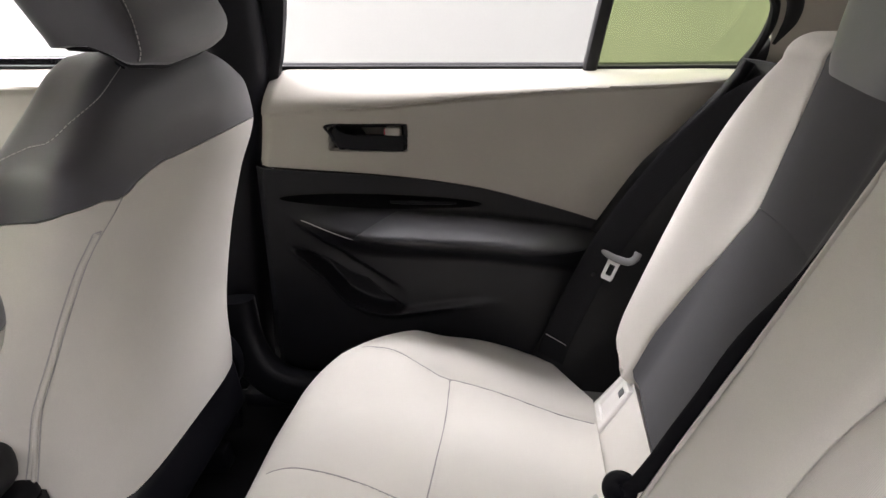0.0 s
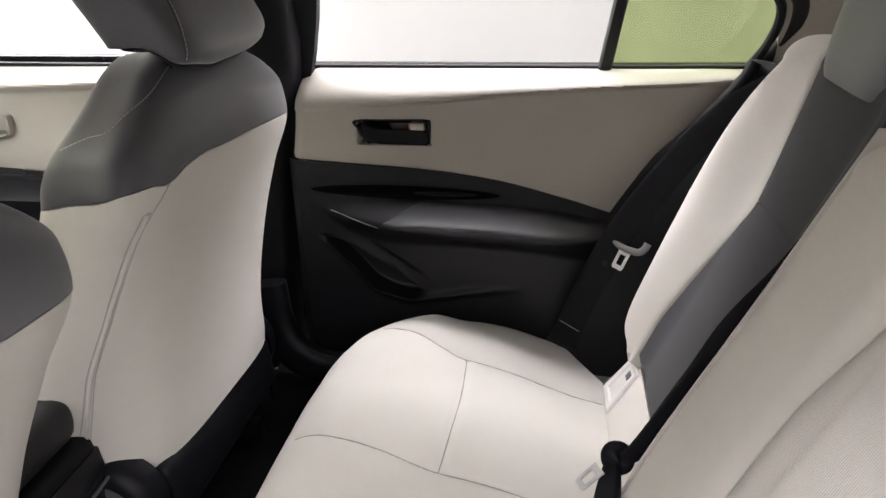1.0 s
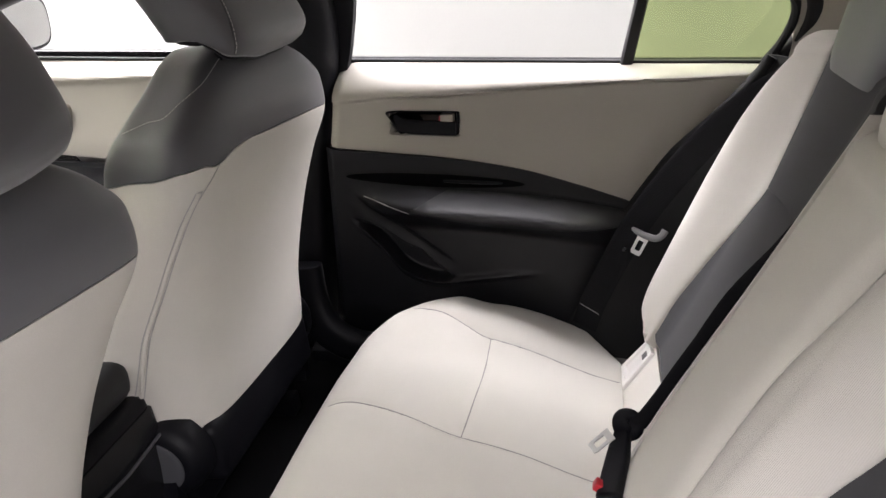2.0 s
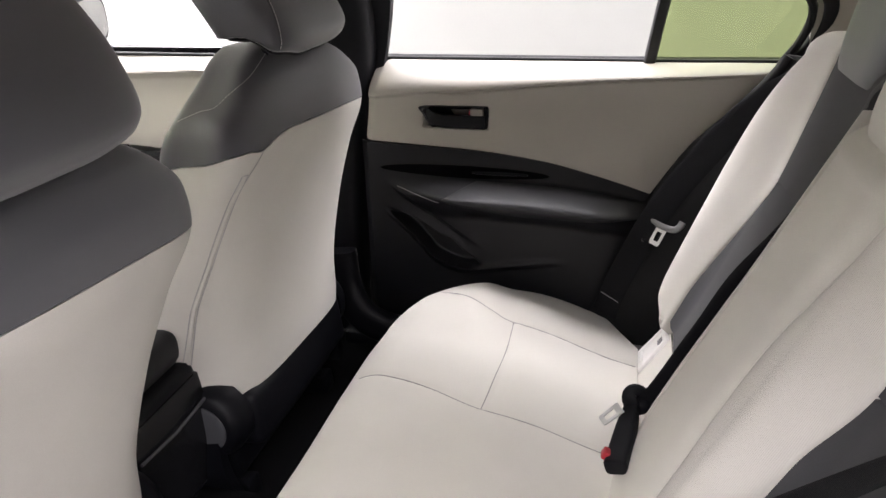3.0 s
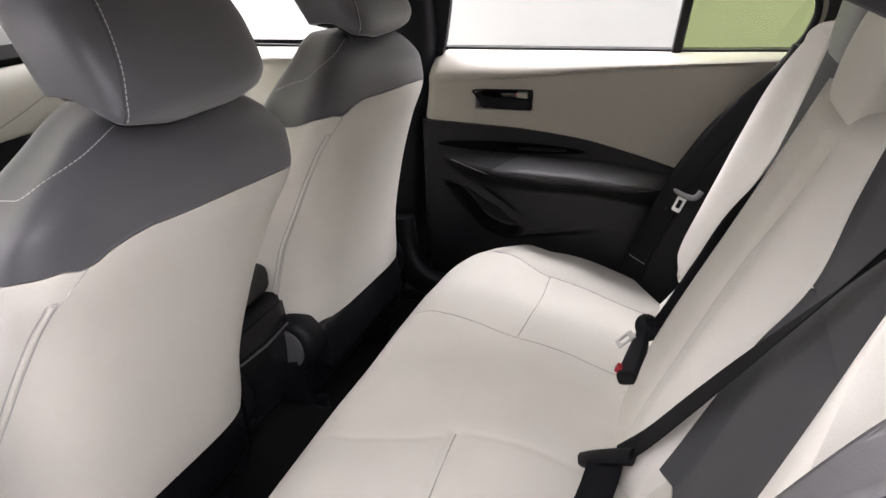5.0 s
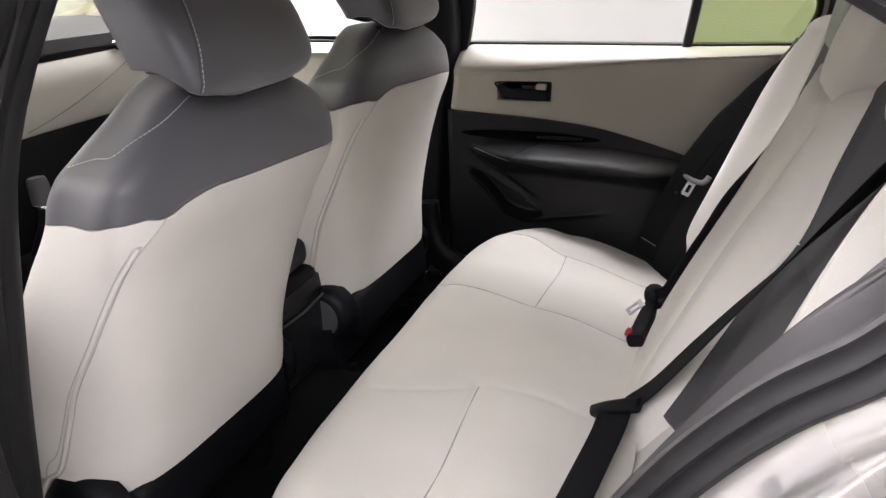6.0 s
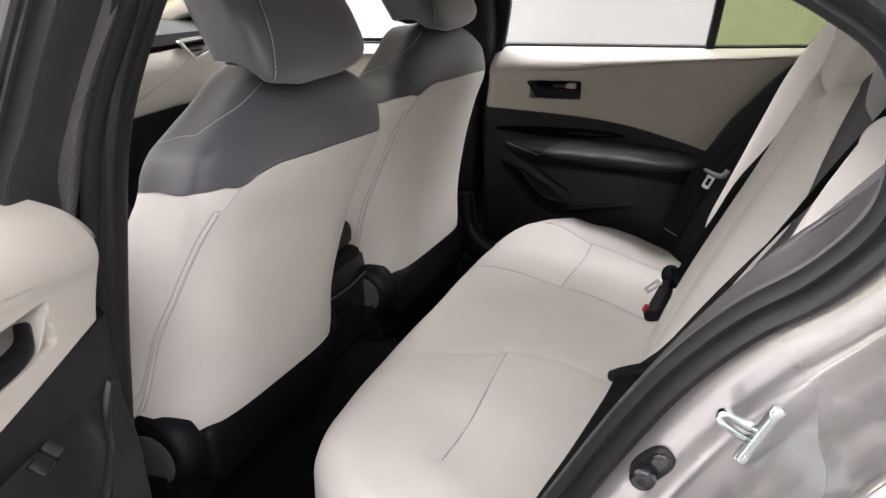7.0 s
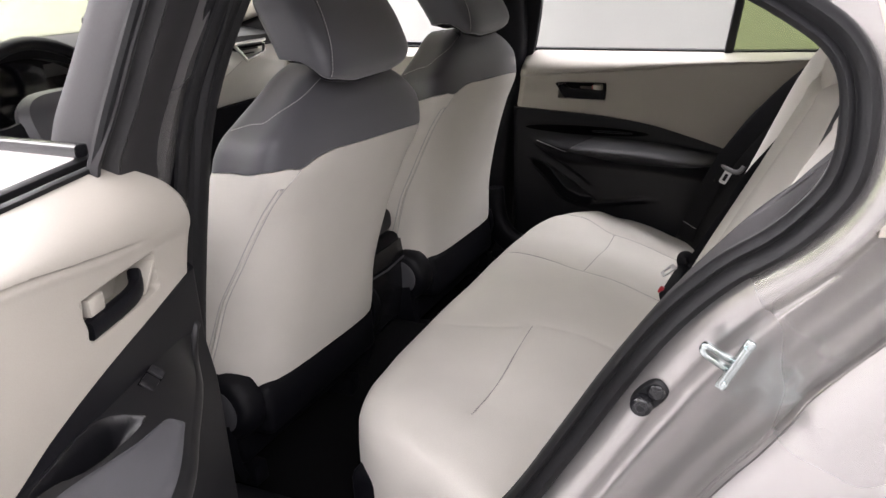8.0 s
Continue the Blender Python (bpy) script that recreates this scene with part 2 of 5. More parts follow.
# ---- hall round the car ----
def hall():
    f = tagged(part("floor", block(-5.5, 5.5, -5.0, 5.0, -0.2, 0.0, 0), HALLF), "smooth pale grey floor of the photo hall", "floor", kind="structure")
    # South and north walls take the darkened paint to balance the light.
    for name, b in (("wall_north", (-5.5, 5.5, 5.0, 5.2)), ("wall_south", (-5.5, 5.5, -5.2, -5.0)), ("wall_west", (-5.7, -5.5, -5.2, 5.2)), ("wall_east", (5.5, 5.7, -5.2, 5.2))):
        tagged(part(name, block(b[0], b[1], b[2], b[3], 0.0, 3.6, 0), {"wall_south": HALLD, "wall_north": HALLN}.get(name, HALL)), "plain hall wall with paint toned for bounce light" if name == "wall_south" else "plain hall wall, light level set in its tone", "wall", kind="structure")
    tagged(part("ceiling", block(-5.7, 5.7, -5.2, 5.2, 3.6, 3.8, 0), HALL), "white hall ceiling above the added soft lamps", "ceiling", kind="structure")
    return f


hall()

# ---- car body ----
body = thing("car_body", "silver sedan body shell with black seals, side door open", "car body")
MIRROR = Matrix.Diagonal((1, -1, 1, 1))


def seal_y(z):
    return -0.722 + 0.05 * smooth(z, 1.02, 1.27)


# the outline of the open doorway, from the sill's front end round the back and the top to the pillar's foot
DOORWAY = [(-0.30, 0.345), (-0.08, 0.345), (0.04, 0.425), (0.140, 0.560), (0.206, 0.675), (0.268, 0.790), (0.318, 0.871), (0.371, 0.934), (0.425, 0.980), (0.463, 1.034),
           (0.469, 1.092), (0.456, 1.142), (0.415, 1.178), (0.33, 1.220), (0.18, 1.264), (0.0, 1.285), (-0.15, 1.284), (-0.215, 1.255), (-0.262, 1.18), (-0.303, 1.023), (-0.337, 0.88),
           (-0.371, 0.71), (-0.395, 0.55), (-0.405, 0.42), (-0.38, 0.36)]
ring = spline([(x, 0, z) for x, z in DOORWAY], 5, True)
RN = len(ring)


def outward(i):
    t = ring[(i + 1) % RN] - ring[i - 1]
    return Vector((t.z, 0, -t.x)).normalized()


jamb_wide = tab((0.45, 1.0), (0.68, 0.85), (0.79, 0.92), (0.87, 0.92), (0.934, 0.80), (0.985, 0.53), (1.035, 0.50), (1.09, 0.85), (1.12, 1.0))


def strip(offsets, plain=False):
    """A band that follows the doorway; offsets: pairs of way out from the opening and depth past the seal."""
    bm = bmesh.new()
    rows = []
    for off, dy in offsets:
        row = []
        for i in range(RN):
            p, n = ring[i], outward(i)
            high = smooth(p.z, 1.0, 1.2)
            front = smooth(-p.x, 0.1, 0.3)
            k = dy * (1 - high) * (1 - 0.45 * front) + high * (0.12 * max(off - 0.03, 0) + min(dy, 0) * 0.15)
            o = off * (1 - 0.55 * front * (1 - high))
            if p.x > 0 and p.z < 1.12 and off > 0.05:
                o = 0.05 + (off - 0.05) * jamb_wide(p.z)
            if plain:
                k, o = dy * (1 - front if dy > 0 else 1) - 0.004, off
            row.append(bm.verts.new((p.x + n.x * o, seal_y(p.z) + k, p.z + n.z * o)))
        rows.append(row)
    for a, b in zip(rows, rows[1:]):
        for i in range(RN):
            j = (i + 1) % RN
            bm.faces.new((a[i], a[j], b[j], b[i]))
    return bm


part("weatherstrip", strip([(-0.004, 0.024), (-0.009, 0.016), (-0.011, 0.008), (-0.009, -0.004), (-0.004, -0.009), (0.000, -0.006), (0.002, 0.000), (0.005, -0.001), (0.008, -0.009), (0.014, -0.013), (0.020, -0.009), (0.023, 0.000), (0.024, 0.014)], True), RUBBER, body, "ribbed black rubber door seal", 60)
part("door_jamb", strip([(0.018, 0.012), (0.022, 0.0), (0.045, -0.003), (0.056, -0.006), (0.064, -0.002), (0.072, 0.007), (0.082, 0.010), (0.091, 0.003), (0.098, -0.012), (0.104, -0.032), (0.112, -0.050), (0.118, -0.062), (0.1205, -0.072),
                         (0.1215, -0.086), (0.123, -0.100), (0.126, -0.112), (0.128, -0.118), (0.1295, -0.1155), (0.131, -0.119), (0.1325, -0.1165), (0.136, -0.122)]), SILVER, body, "silver painted door jamb with stepped gutters", 85)


def quarter_panel(m):
    def fn(u, v):
        i = v * 58 + 10
        k = int(i)
        p = ring[k].lerp(ring[k + 1], i - k)
        n = outward(k).lerp(outward(k + 1), i - k)
        high = smooth(p.z, 1.0, 1.2)
        off = 0.1375 + 0.02 * min(u * 8, 1) + 0.75 * u ** 1.5 - 0.0875 * (1 - u) * (1 - jamb_wide(p.z) if p.x > 0 and p.z < 1.12 else 0)
        y = seal_y(p.z) + (-0.122 - 0.014 * min(u * 8, 1) - 0.02 * math.sin(u * 3)) * (1 - high) + high * (0.014 + 0.35 * u)
        z = p.z + n.z * off
        return (p.x + n.x * off, y, max(min(z, 1.44 - 0.1 * u), 0.18))
    return part("quarter_panel", sheet(fn, 30, 90, (0, 0.003, 0), None), SILVER, body, "silver metallic rear quarter panel", xf=m)


quarter_panel(None)
quarter_panel(MIRROR)


def side_trim(m, name):
    """The dark inner trim between the doorway's rear edge and the back seat."""
    def fn(u, v):
        i = v * 44 + 12
        k = int(i)
        p = ring[k].lerp(ring[k + 1], i - k)
        n = outward(k)
        o = -0.009 - 0.002 * math.sin(v * 9)
        x = p.x + n.x * o
        k = 0.10 + 0.90 * smooth(p.z, 0.80, 1.0)
        crease = 0.004 * math.exp(-((u - 0.30) / 0.025) ** 2) + 0.004 * math.exp(-((u - 0.62) / 0.025) ** 2)
        return (x + (0.17 * u - 0.012 * math.sin(u * math.pi * 2) * math.sin(v * math.pi)) * k, -0.70 + (0.085 * u ** 0.8 + 0.010 * math.sin(u * 9)) * k + crease, p.z + n.z * o + 0.19 * u * k)
    return part(name, sheet(fn, 60, 60, (0.01, -0.006, 0)), CTRIM, body, "dark grey moulded side trim", xf=m)


side_trim(None, "side_trim")


def far_side_trim():
    def fn(u, v):
        z = 0.40 + 0.60 * v
        edge = tab((0.40, 0.09), (0.6, 0.20), (0.72, 0.27), (0.813, 0.33), (0.893, 0.405), (0.98, 0.475), (1.0, 0.485))(z)
        return (edge - 0.01 + 0.22 * u, 0.700 - 0.055 * smooth(u, 0, 0.25) - 0.02 * u, z)
    part("side_trim", sheet(fn, 16, 40, (0.0, 0.012, 0)), RUBBER, body, "black moulded side trim below the belt")
    def edge_line(v):
        p = fn(0.0, v)
        return Vector((p[0] - 0.002, p[1] - 0.014, p[2]))
    part("weatherstrip", tube([edge_line(i / 24) for i in range(25)], 0.011, 10), RUBBER, body, "black rubber door seal")


far_side_trim()


def pillars():
    for m, s in ((None, -1), (MIRROR, 1)):
        # the trim of the middle pillar, slim and black, leaning back
        def fn(u, v):
            z = 0.33 + 0.98 * v
            lean = tab((0.33, -0.43), (0.7, -0.40), (0.9, -0.365), (1.05, -0.32), (1.31, -0.23))(z)
            if s > 0:
                lean = tab((0.33, -0.43), (0.7, -0.41), (0.9, -0.385), (1.0, -0.365), (1.31, -0.355))(z)
            a = u * math.pi
            y = tab((0.33, -0.70), (0.95, -0.70), (1.31, -0.60))(z)
            return (lean - 0.055 * math.cos(a) - 0.03, y - 0.06 + 0.065 * math.sin(a) ** 0.6, z)
        part("pillar_trim", sheet(fn, 14, 20, (0, -0.006, 0)), BLACK, body, "black middle pillar trim", xf=m)

        def outer(u, v):
            z = 0.30 + 1.03 * v
            left = tab((0.30, -0.51), (1.037, -0.492), (1.115, -0.470), (1.20, -0.445), (1.33, -0.405))(z)
            right = tab((0.30, -0.40), (1.037, -0.396), (1.115, -0.386), (1.20, -0.362), (1.33, -0.325))(z)
            y = -0.84 + 0.13 * smooth(z, 0.80, 1.50) * 1.35
            return (left + (right - left) * u, y - 0.004 * (1 - (2 * u - 1) ** 4), z)
        part("pillar_cover", sheet(outer, 10, 48, (0, 0.02, 0)), PILLAR, body, "satin dark grey pillar cover", xf=m)
        def core(u, v):
            z = 0.33 + 0.98 * v
            x = tab((0.33, -0.405), (0.55, -0.395), (0.71, -0.371), (0.88, -0.337), (1.02, -0.303), (1.18, -0.262), (1.31, -0.20))(z)
            return (x - 0.16 + 0.15 * u, tab((0.33, -0.772), (0.98, -0.772), (1.31, -0.64))(z), z)
        part("pillar_core", sheet(core, 6, 16, (0, 0.02, 0)), SILVER if s < 0 else BLACK, body, "painted middle pillar shell", xf=m)
        if s < 0:
            # the ribbed seal on the pillar's rear face
            def face(u, v):
                z = 0.40 + 0.88 * v
                x = tab((0.33, -0.395), (0.55, -0.387), (0.71, -0.363), (0.88, -0.329), (1.02, -0.296), (1.12, -0.270), (1.28, -0.215))(z)
                y = tab((0.33, -0.77), (1.0, -0.765), (1.28, -0.68))(z)
                return (x + 0.004 * abs(math.sin(u * 3 * math.pi)) - 0.010 * u, y + 0.075 * u, z)
            part("pillar_seal", sheet(face, 36, 24, (-0.006, 0, 0)), RUBBER, body, "ribbed black pillar seal", 60)
        # front roof pillar
        path = spline([(-0.98, -0.70, 1.16), (-1.3, -0.72, 1.06), (-1.75, -0.76, 0.92)], 8)
        part("front_pillar", sweep([(-0.35, -0.61, 1.33), (-0.65, -0.64, 1.29)] + path, round_profile(0.075, 0.085, 12, 3)), PILLAR, body, "slanted front roof pillar", xf=m)
        inner = spline([(-0.95, -0.63, 1.20), (-1.3, -0.665, 1.115), (-1.62, -0.69, 1.02)], 8)
        part("front_pillar_trim", sweep(inner, round_profile(0.07, 0.075, 12, 3)), LINER, body, "beige front pillar trim", xf=m)
        # rear roof pillar with beige inner trim
        def rear(u, v):
            x = 0.505 + 0.45 * u + 0.03 * v * (1 - u)
            z = 0.985 + 0.29 * v - 0.10 * u * v
            return (x - 0.10 * v * v, -0.705 + 0.06 * v * v + 0.16 * u, z)
        part("rear_pillar_trim", sheet(rear, 14, 14, (0, -0.02, 0)), LINER, body, "beige rear pillar trim", xf=m)


pillars()


def roof():
    def liner(u, v):
        x, y = -0.95 + 1.75 * u, -0.66 + 1.32 * v
        return (x, y, 1.375 - 0.075 * abs(y / 0.66) ** 4 - 0.10 * ((x - 0.0) / 0.95) ** 2)
    part("headliner", sheet(liner, 24, 24, (0, 0, 0.012)), LINER, body, "beige cloth headliner")

    def skin(u, v):
        x, y = -1.02 + 1.95 * u, -0.66 + 1.32 * v
        return (x, y, 1.435 - 0.06 * abs(y / 0.66) ** 4 - 0.10 * ((x - 0.0) / 0.95) ** 2)
    part("roof_panel", sheet(skin, 24, 24, (0, 0, -0.01)), SILVER, body, "silver metallic roof panel")

    def shield(u, v):
        x = -1.0 - 0.78 * u
        y = (-0.66 - 0.06 * u) * (1 - 2 * v)
        return (x - 0.06 * math.sin(v * math.pi), y, 1.29 - 0.38 * u)
    ws = part("windshield", sheet(shield, 8, 16, (0, 0, 0.005)), CLEARGLASS, body, "clear faintly green windshield")
    ws.visible_shadow = False

    def rear(u, v):
        x = 0.88 + 0.62 * u
        y = (-0.60 - 0.02 * u) * (1 - 2 * v)
        return (x + 0.05 * math.sin(v * math.pi), y, 1.30 - 0.30 * u)
    rw = part("rear_window", sheet(rear, 8, 16, (0, 0, 0.005)), CLEARGLASS, body, "clear faintly green rear window")
    rw.visible_shadow = False
    part("parcel_shelf", block(0.60, 1.45, -0.68, 0.68, 0.93, 0.97, 0.01), CTRIM, body, "dark grey parcel shelf")
    part("boot_lid", block(1.42, 1.85, -0.70, 0.70, 0.60, 1.0, 0.05, 4), SILVER, body, "silver boot lid")
    part("bonnet", block(-2.75, -1.72, -0.78, 0.78, 0.45, 0.90, 0.07, 4), SILVER, body, "silver bonnet")


roof()


def road_wheel(x, s):
    hub = Vector((x, s * 0.755, 0.315))
    tyre = part("tyre", sweep([hub + Vector((0.262 * math.cos(a), 0, 0.262 * math.sin(a))) for a in [2 * math.pi * i / 48 for i in range(48)]], round_profile(0.19, 0.104, 16, 4), (0, 1, 0), closed=True), RUBBER, body, "black road tyre")
    part("rim", disc(hub - Vector((0, s * 0.04, 0)), (0, s, 0), 0.215, 0.17, 0.11, 40), STEEL, tyre, "plain silver wheel rim")


for wx in (-2.02, 0.70):
    for ws_ in (-1, 1):
        road_wheel(wx, ws_)
part("bulkhead", sheet(lambda u, v: (-1.66 + 0.10 * v, -0.78 + 1.56 * u, 0.22 + 0.80 * v), 8, 8, (-0.03, 0, 0)), BLACK, body, "black front bulkhead")


def floor_pan():
    def fn(u, v):
        x, y = -1.9 + 2.05 * u, -0.70 + 1.40 * v
        tun = math.exp(-(y / 0.13) ** 4) * 0.11
        bank = 0.10 * smooth(x, -0.10, 0.06)
        side = 0.06 * smooth(abs(y), 0.60, 0.68)
        return (x, y, 0.26 + tun + bank + side)
    part("carpet", sheet(fn, 60, 60, (0, 0, -0.02)), CARPET, body, "black cut-pile floor carpet")
    part("rear_floor", block(0.1, 1.8, -0.68, 0.68, 0.20, 0.34, 0.01), CARPET, body)
    for m in (None, MIRROR):
        part("sill", sweep([(-1.75, -0.80, 0.29), (-0.9, -0.80, 0.29), (-0.1, -0.80, 0.29), (0.0, -0.80, 0.29)], round_profile(0.13, 0.13, 16, 4)), SILVER, body, "silver door sill", xf=m)
        part("sill_cover", sweep([(-0.42, -0.685, 0.345), (-0.25, -0.685, 0.350), (-0.08, -0.685, 0.350), (0.02, -0.68, 0.40)], round_profile(0.12, 0.05, 14, 3)), BLACK, body, "black sill cover plate", xf=m)
    part("pillar_foot_trim", sweep(spline([(-0.425, 0.65, 0.56), (-0.415, 0.645, 0.48), (-0.385, 0.635, 0.42), (-0.33, 0.63, 0.385), (-0.24, 0.635, 0.37), (-0.12, 0.645, 0.365)], 6), round_profile(0.075, 0.05, 14, 3), (0, 1, 0)), BLACK, body, "black curved pillar foot trim")


floor_pan()


def jamb_fittings():
    # striker: a zinc loop on its plate
    s = thing("door_striker", "zinc plated steel door striker loop on the jamb", "striker", at=(0.40, -0.735, 0.83))
    base = pose(0.397, -0.742, 0.838, 0, 24, 0)
    part("plate", block(-0.0055, 0.0055, -0.004, 0.002, -0.033, 0.033, 0.002, m=base), STEEL, s)
    part("flange", block(-0.0055, -0.0015, -0.013, 0.0, -0.024, 0.026, 0.0015, m=base), STEEL, s)
    loop = spline([(0.396, -0.745, 0.843), (0.384, -0.752, 0.852), (0.374, -0.757, 0.8605), (0.3675, -0.759, 0.8635), (0.3645, -0.759, 0.8595), (0.368, -0.758, 0.853), (0.378, -0.754, 0.8445), (0.391, -0.746, 0.833)], 6)
    part("loop", sweep(loop, round_profile(0.0062, 0.0085, 10, 4), (0, 1, 0)), STEEL, s)
    for dz in (-0.027, 0.029):
        part("screw", disc(base @ Vector((0.001, -0.003, dz)), base.to_3x3() @ Vector((0, -1, 0)), 0.005, 0.0035, 0.003, 16), STEEL, s)
    # courtesy light switch
    w = thing("door_switch", "black rubber courtesy light switch on the jamb", "switch", at=(0.31, -0.722, 0.768))
    m = pose(0.311, -0.724, 0.772, 0, 40, 0) @ Matrix.Scale(0.80, 4)
    rings = []
    for k, d in ((1.0, 0.004), (1.0, -0.006), (0.85, -0.010), (0.78, -0.009)):
        rings.append([m @ Vector((x * k, d, z * k)) for x, z in round_profile(0.036, 0.062, 28, 2.6)])
    part("bezel", loft(rings), RUBBER, w)
    part("boot", disc(m @ Vector((0.0, -0.006, -0.013)), m.to_3x3() @ Vector((0, -1, 0)), 0.0125, 0.008, 0.016, 24), GLOSSB, w)
    part("plunger", disc(m @ Vector((0.0, -0.020, -0.013)), m.to_3x3() @ Vector((0, -1, 0)), 0.005, 0.004, 0.006, 16), RUBBER, w)
    part("screw", disc(m @ Vector((0.0, -0.006, 0.015)), m.to_3x3() @ Vector((0, -1, 0)), 0.010, 0.007, 0.007, 20), GLOSSB, w)


jamb_fittings()


# ---- doors ----
belt_y = tab((-1.6, 0.74), (-0.9, 0.77), (-0.35, 0.782), (0.22, 0.78), (0.36, 0.755), (0.49, 0.715))
belt_z = tab((-1.7, 0.985), (-0.35, 0.972), (0.22, 0.972), (0.49, 0.984))
near_crease_z = tab((-0.36, 0.885), (-0.142, 0.917), (0.017, 0.943), (0.2, 0.956), (0.48, 0.965))
crease_z = tab((-0.36, 0.905), (-0.29, 0.912), (-0.146, 0.920), (0.042, 0.938), (0.222, 0.952), (0.39, 0.961), (0.48, 0.965))
dark_z = tab((-0.37, 0.812), (-0.24, 0.806), (-0.11, 0.799), (0.03, 0.783), (0.15, 0.754), (0.27, 0.718))


def upper_y(x, z, near=False):
    b, c = belt_z(x), near_crease_z(x) if near else crease_z(x)
    if z >= c:
        k = (z - c) / (b - c)
        return 0.698 + (belt_y(x) - 0.698) * k ** 2.2
    k = smooth(c - z, 0, 0.010)
    if near:
        return 0.698 + 0.002 * smooth(c - z, 0, 0.016) + 0.003 * math.exp(-((c - z - 0.002) / 0.0040) ** 2) * smooth(x, -0.24, -0.14) - 0.006 * smooth(c - z, 0.03, 0.12)
    return 0.698 + 0.006 * k + 0.008 * math.exp(-((c - z - 0.003) / 0.003) ** 2) * smooth(x, -0.30, -0.15) * (1 - smooth(x, 0.36, 0.44)) - 0.022 * smooth(c - z, 0.03, 0.17)


near_dark_z = tab((-0.33, 0.836), (-0.281, 0.830), (-0.205, 0.820), (-0.105, 0.807), (0.0, 0.786), (0.053, 0.769), (0.15, 0.745), (0.27, 0.712))
ledge_y = tab((-0.325, 0.697), (-0.277, 0.690), (-0.211, 0.656), (-0.131, 0.622), (-0.012, 0.576), (0.1, 0.56), (0.2, 0.575), (0.262, 0.62))
cup_out = tab((-0.105, 0.664), (-0.095, 0.673), (-0.088, 0.681), (-0.072, 0.691), (-0.05, 0.694), (0.026, 0.690), (0.062, 0.688))
cup_in = tab((-0.105, 0.662), (-0.073, 0.659), (-0.036, 0.661), (0.0, 0.667), (0.029, 0.680), (0.062, 0.687))
pad_in = tab((-0.123, 0.626), (-0.117, 0.640), (-0.105, 0.646), (-0.065, 0.648), (-0.025, 0.655), (0.04, 0.669), (0.15, 0.675), (0.25, 0.66))


def ledge_z(x, y):
    """The sloping top of the open door's armrest."""
    return 0.765 - 0.043 * min(max((0.698 - y) / max(0.698 - ledge_y(x), 0.004), 0), 1.1) - 0.03 * smooth(x, 0.05, 0.26)


arm_t = tab((-0.34, 0.742), (-0.18, 0.740), (0.04, 0.734), (0.20, 0.716), (0.29, 0.70))
arm_b = tab((-0.34, 0.68), (-0.18, 0.672), (0.04, 0.656), (0.28, 0.66))
pocket_z = tab((-0.36, 0.690), (-0.327, 0.664), (-0.257, 0.614), (-0.198, 0.555), (-0.134, 0.537), (-0.06, 0.547), (-0.007, 0.557), (0.06, 0.566), (0.3, 0.572))
pocket_h = tab((-0.335, 0.0), (-0.30, 0.010), (-0.257, 0.026), (-0.205, 0.052), (-0.172, 0.054), (-0.134, 0.030), (-0.10, 0.008), (-0.06, 0.0))


def lower_y(x, z, near=False):
    if near:
        return 0.696 - 0.008 * smooth(0.74 - z, 0, 0.08)
    ends = smooth(x, -0.34, -0.12) * (1 - 0.75 * smooth(x, 0.12, 0.29))
    y = 0.682 - 0.068 * smooth(arm_t(x) - z, -0.004, 0.034) * ends
    y += 0.052 * smooth(arm_t(x) - z, 0.030, 0.092) * ends
    pz, ph = pocket_z(x), pocket_h(x)
    if ph > 0:
        y += 0.034 * smooth(ph, 0.002, 0.020) * smooth(z, pz - 0.004, pz + 0.006) * (1 - smooth(z, pz + ph - 0.010, pz + ph + 0.006))
    # the lip under the pocket and the crease above it
    y -= 0.008 * math.exp(-((z - pz + 0.004) / 0.008) ** 2) * smooth(x, -0.33, -0.26) * (1 - smooth(x, 0.0, 0.10))
    diag = 0.712 - 0.63 * (x + 0.301)
    if -0.32 < x < -0.08:
        y += 0.008 * smooth(diag - z, -0.004, 0.006) * (1 - smooth(diag - z, 0.006, 0.045)) * smooth(x, -0.32, -0.26) * (1 - smooth(x, -0.16, -0.09))
    y += 0.02 * smooth(0.47 - z, 0, 0.12)
    return y


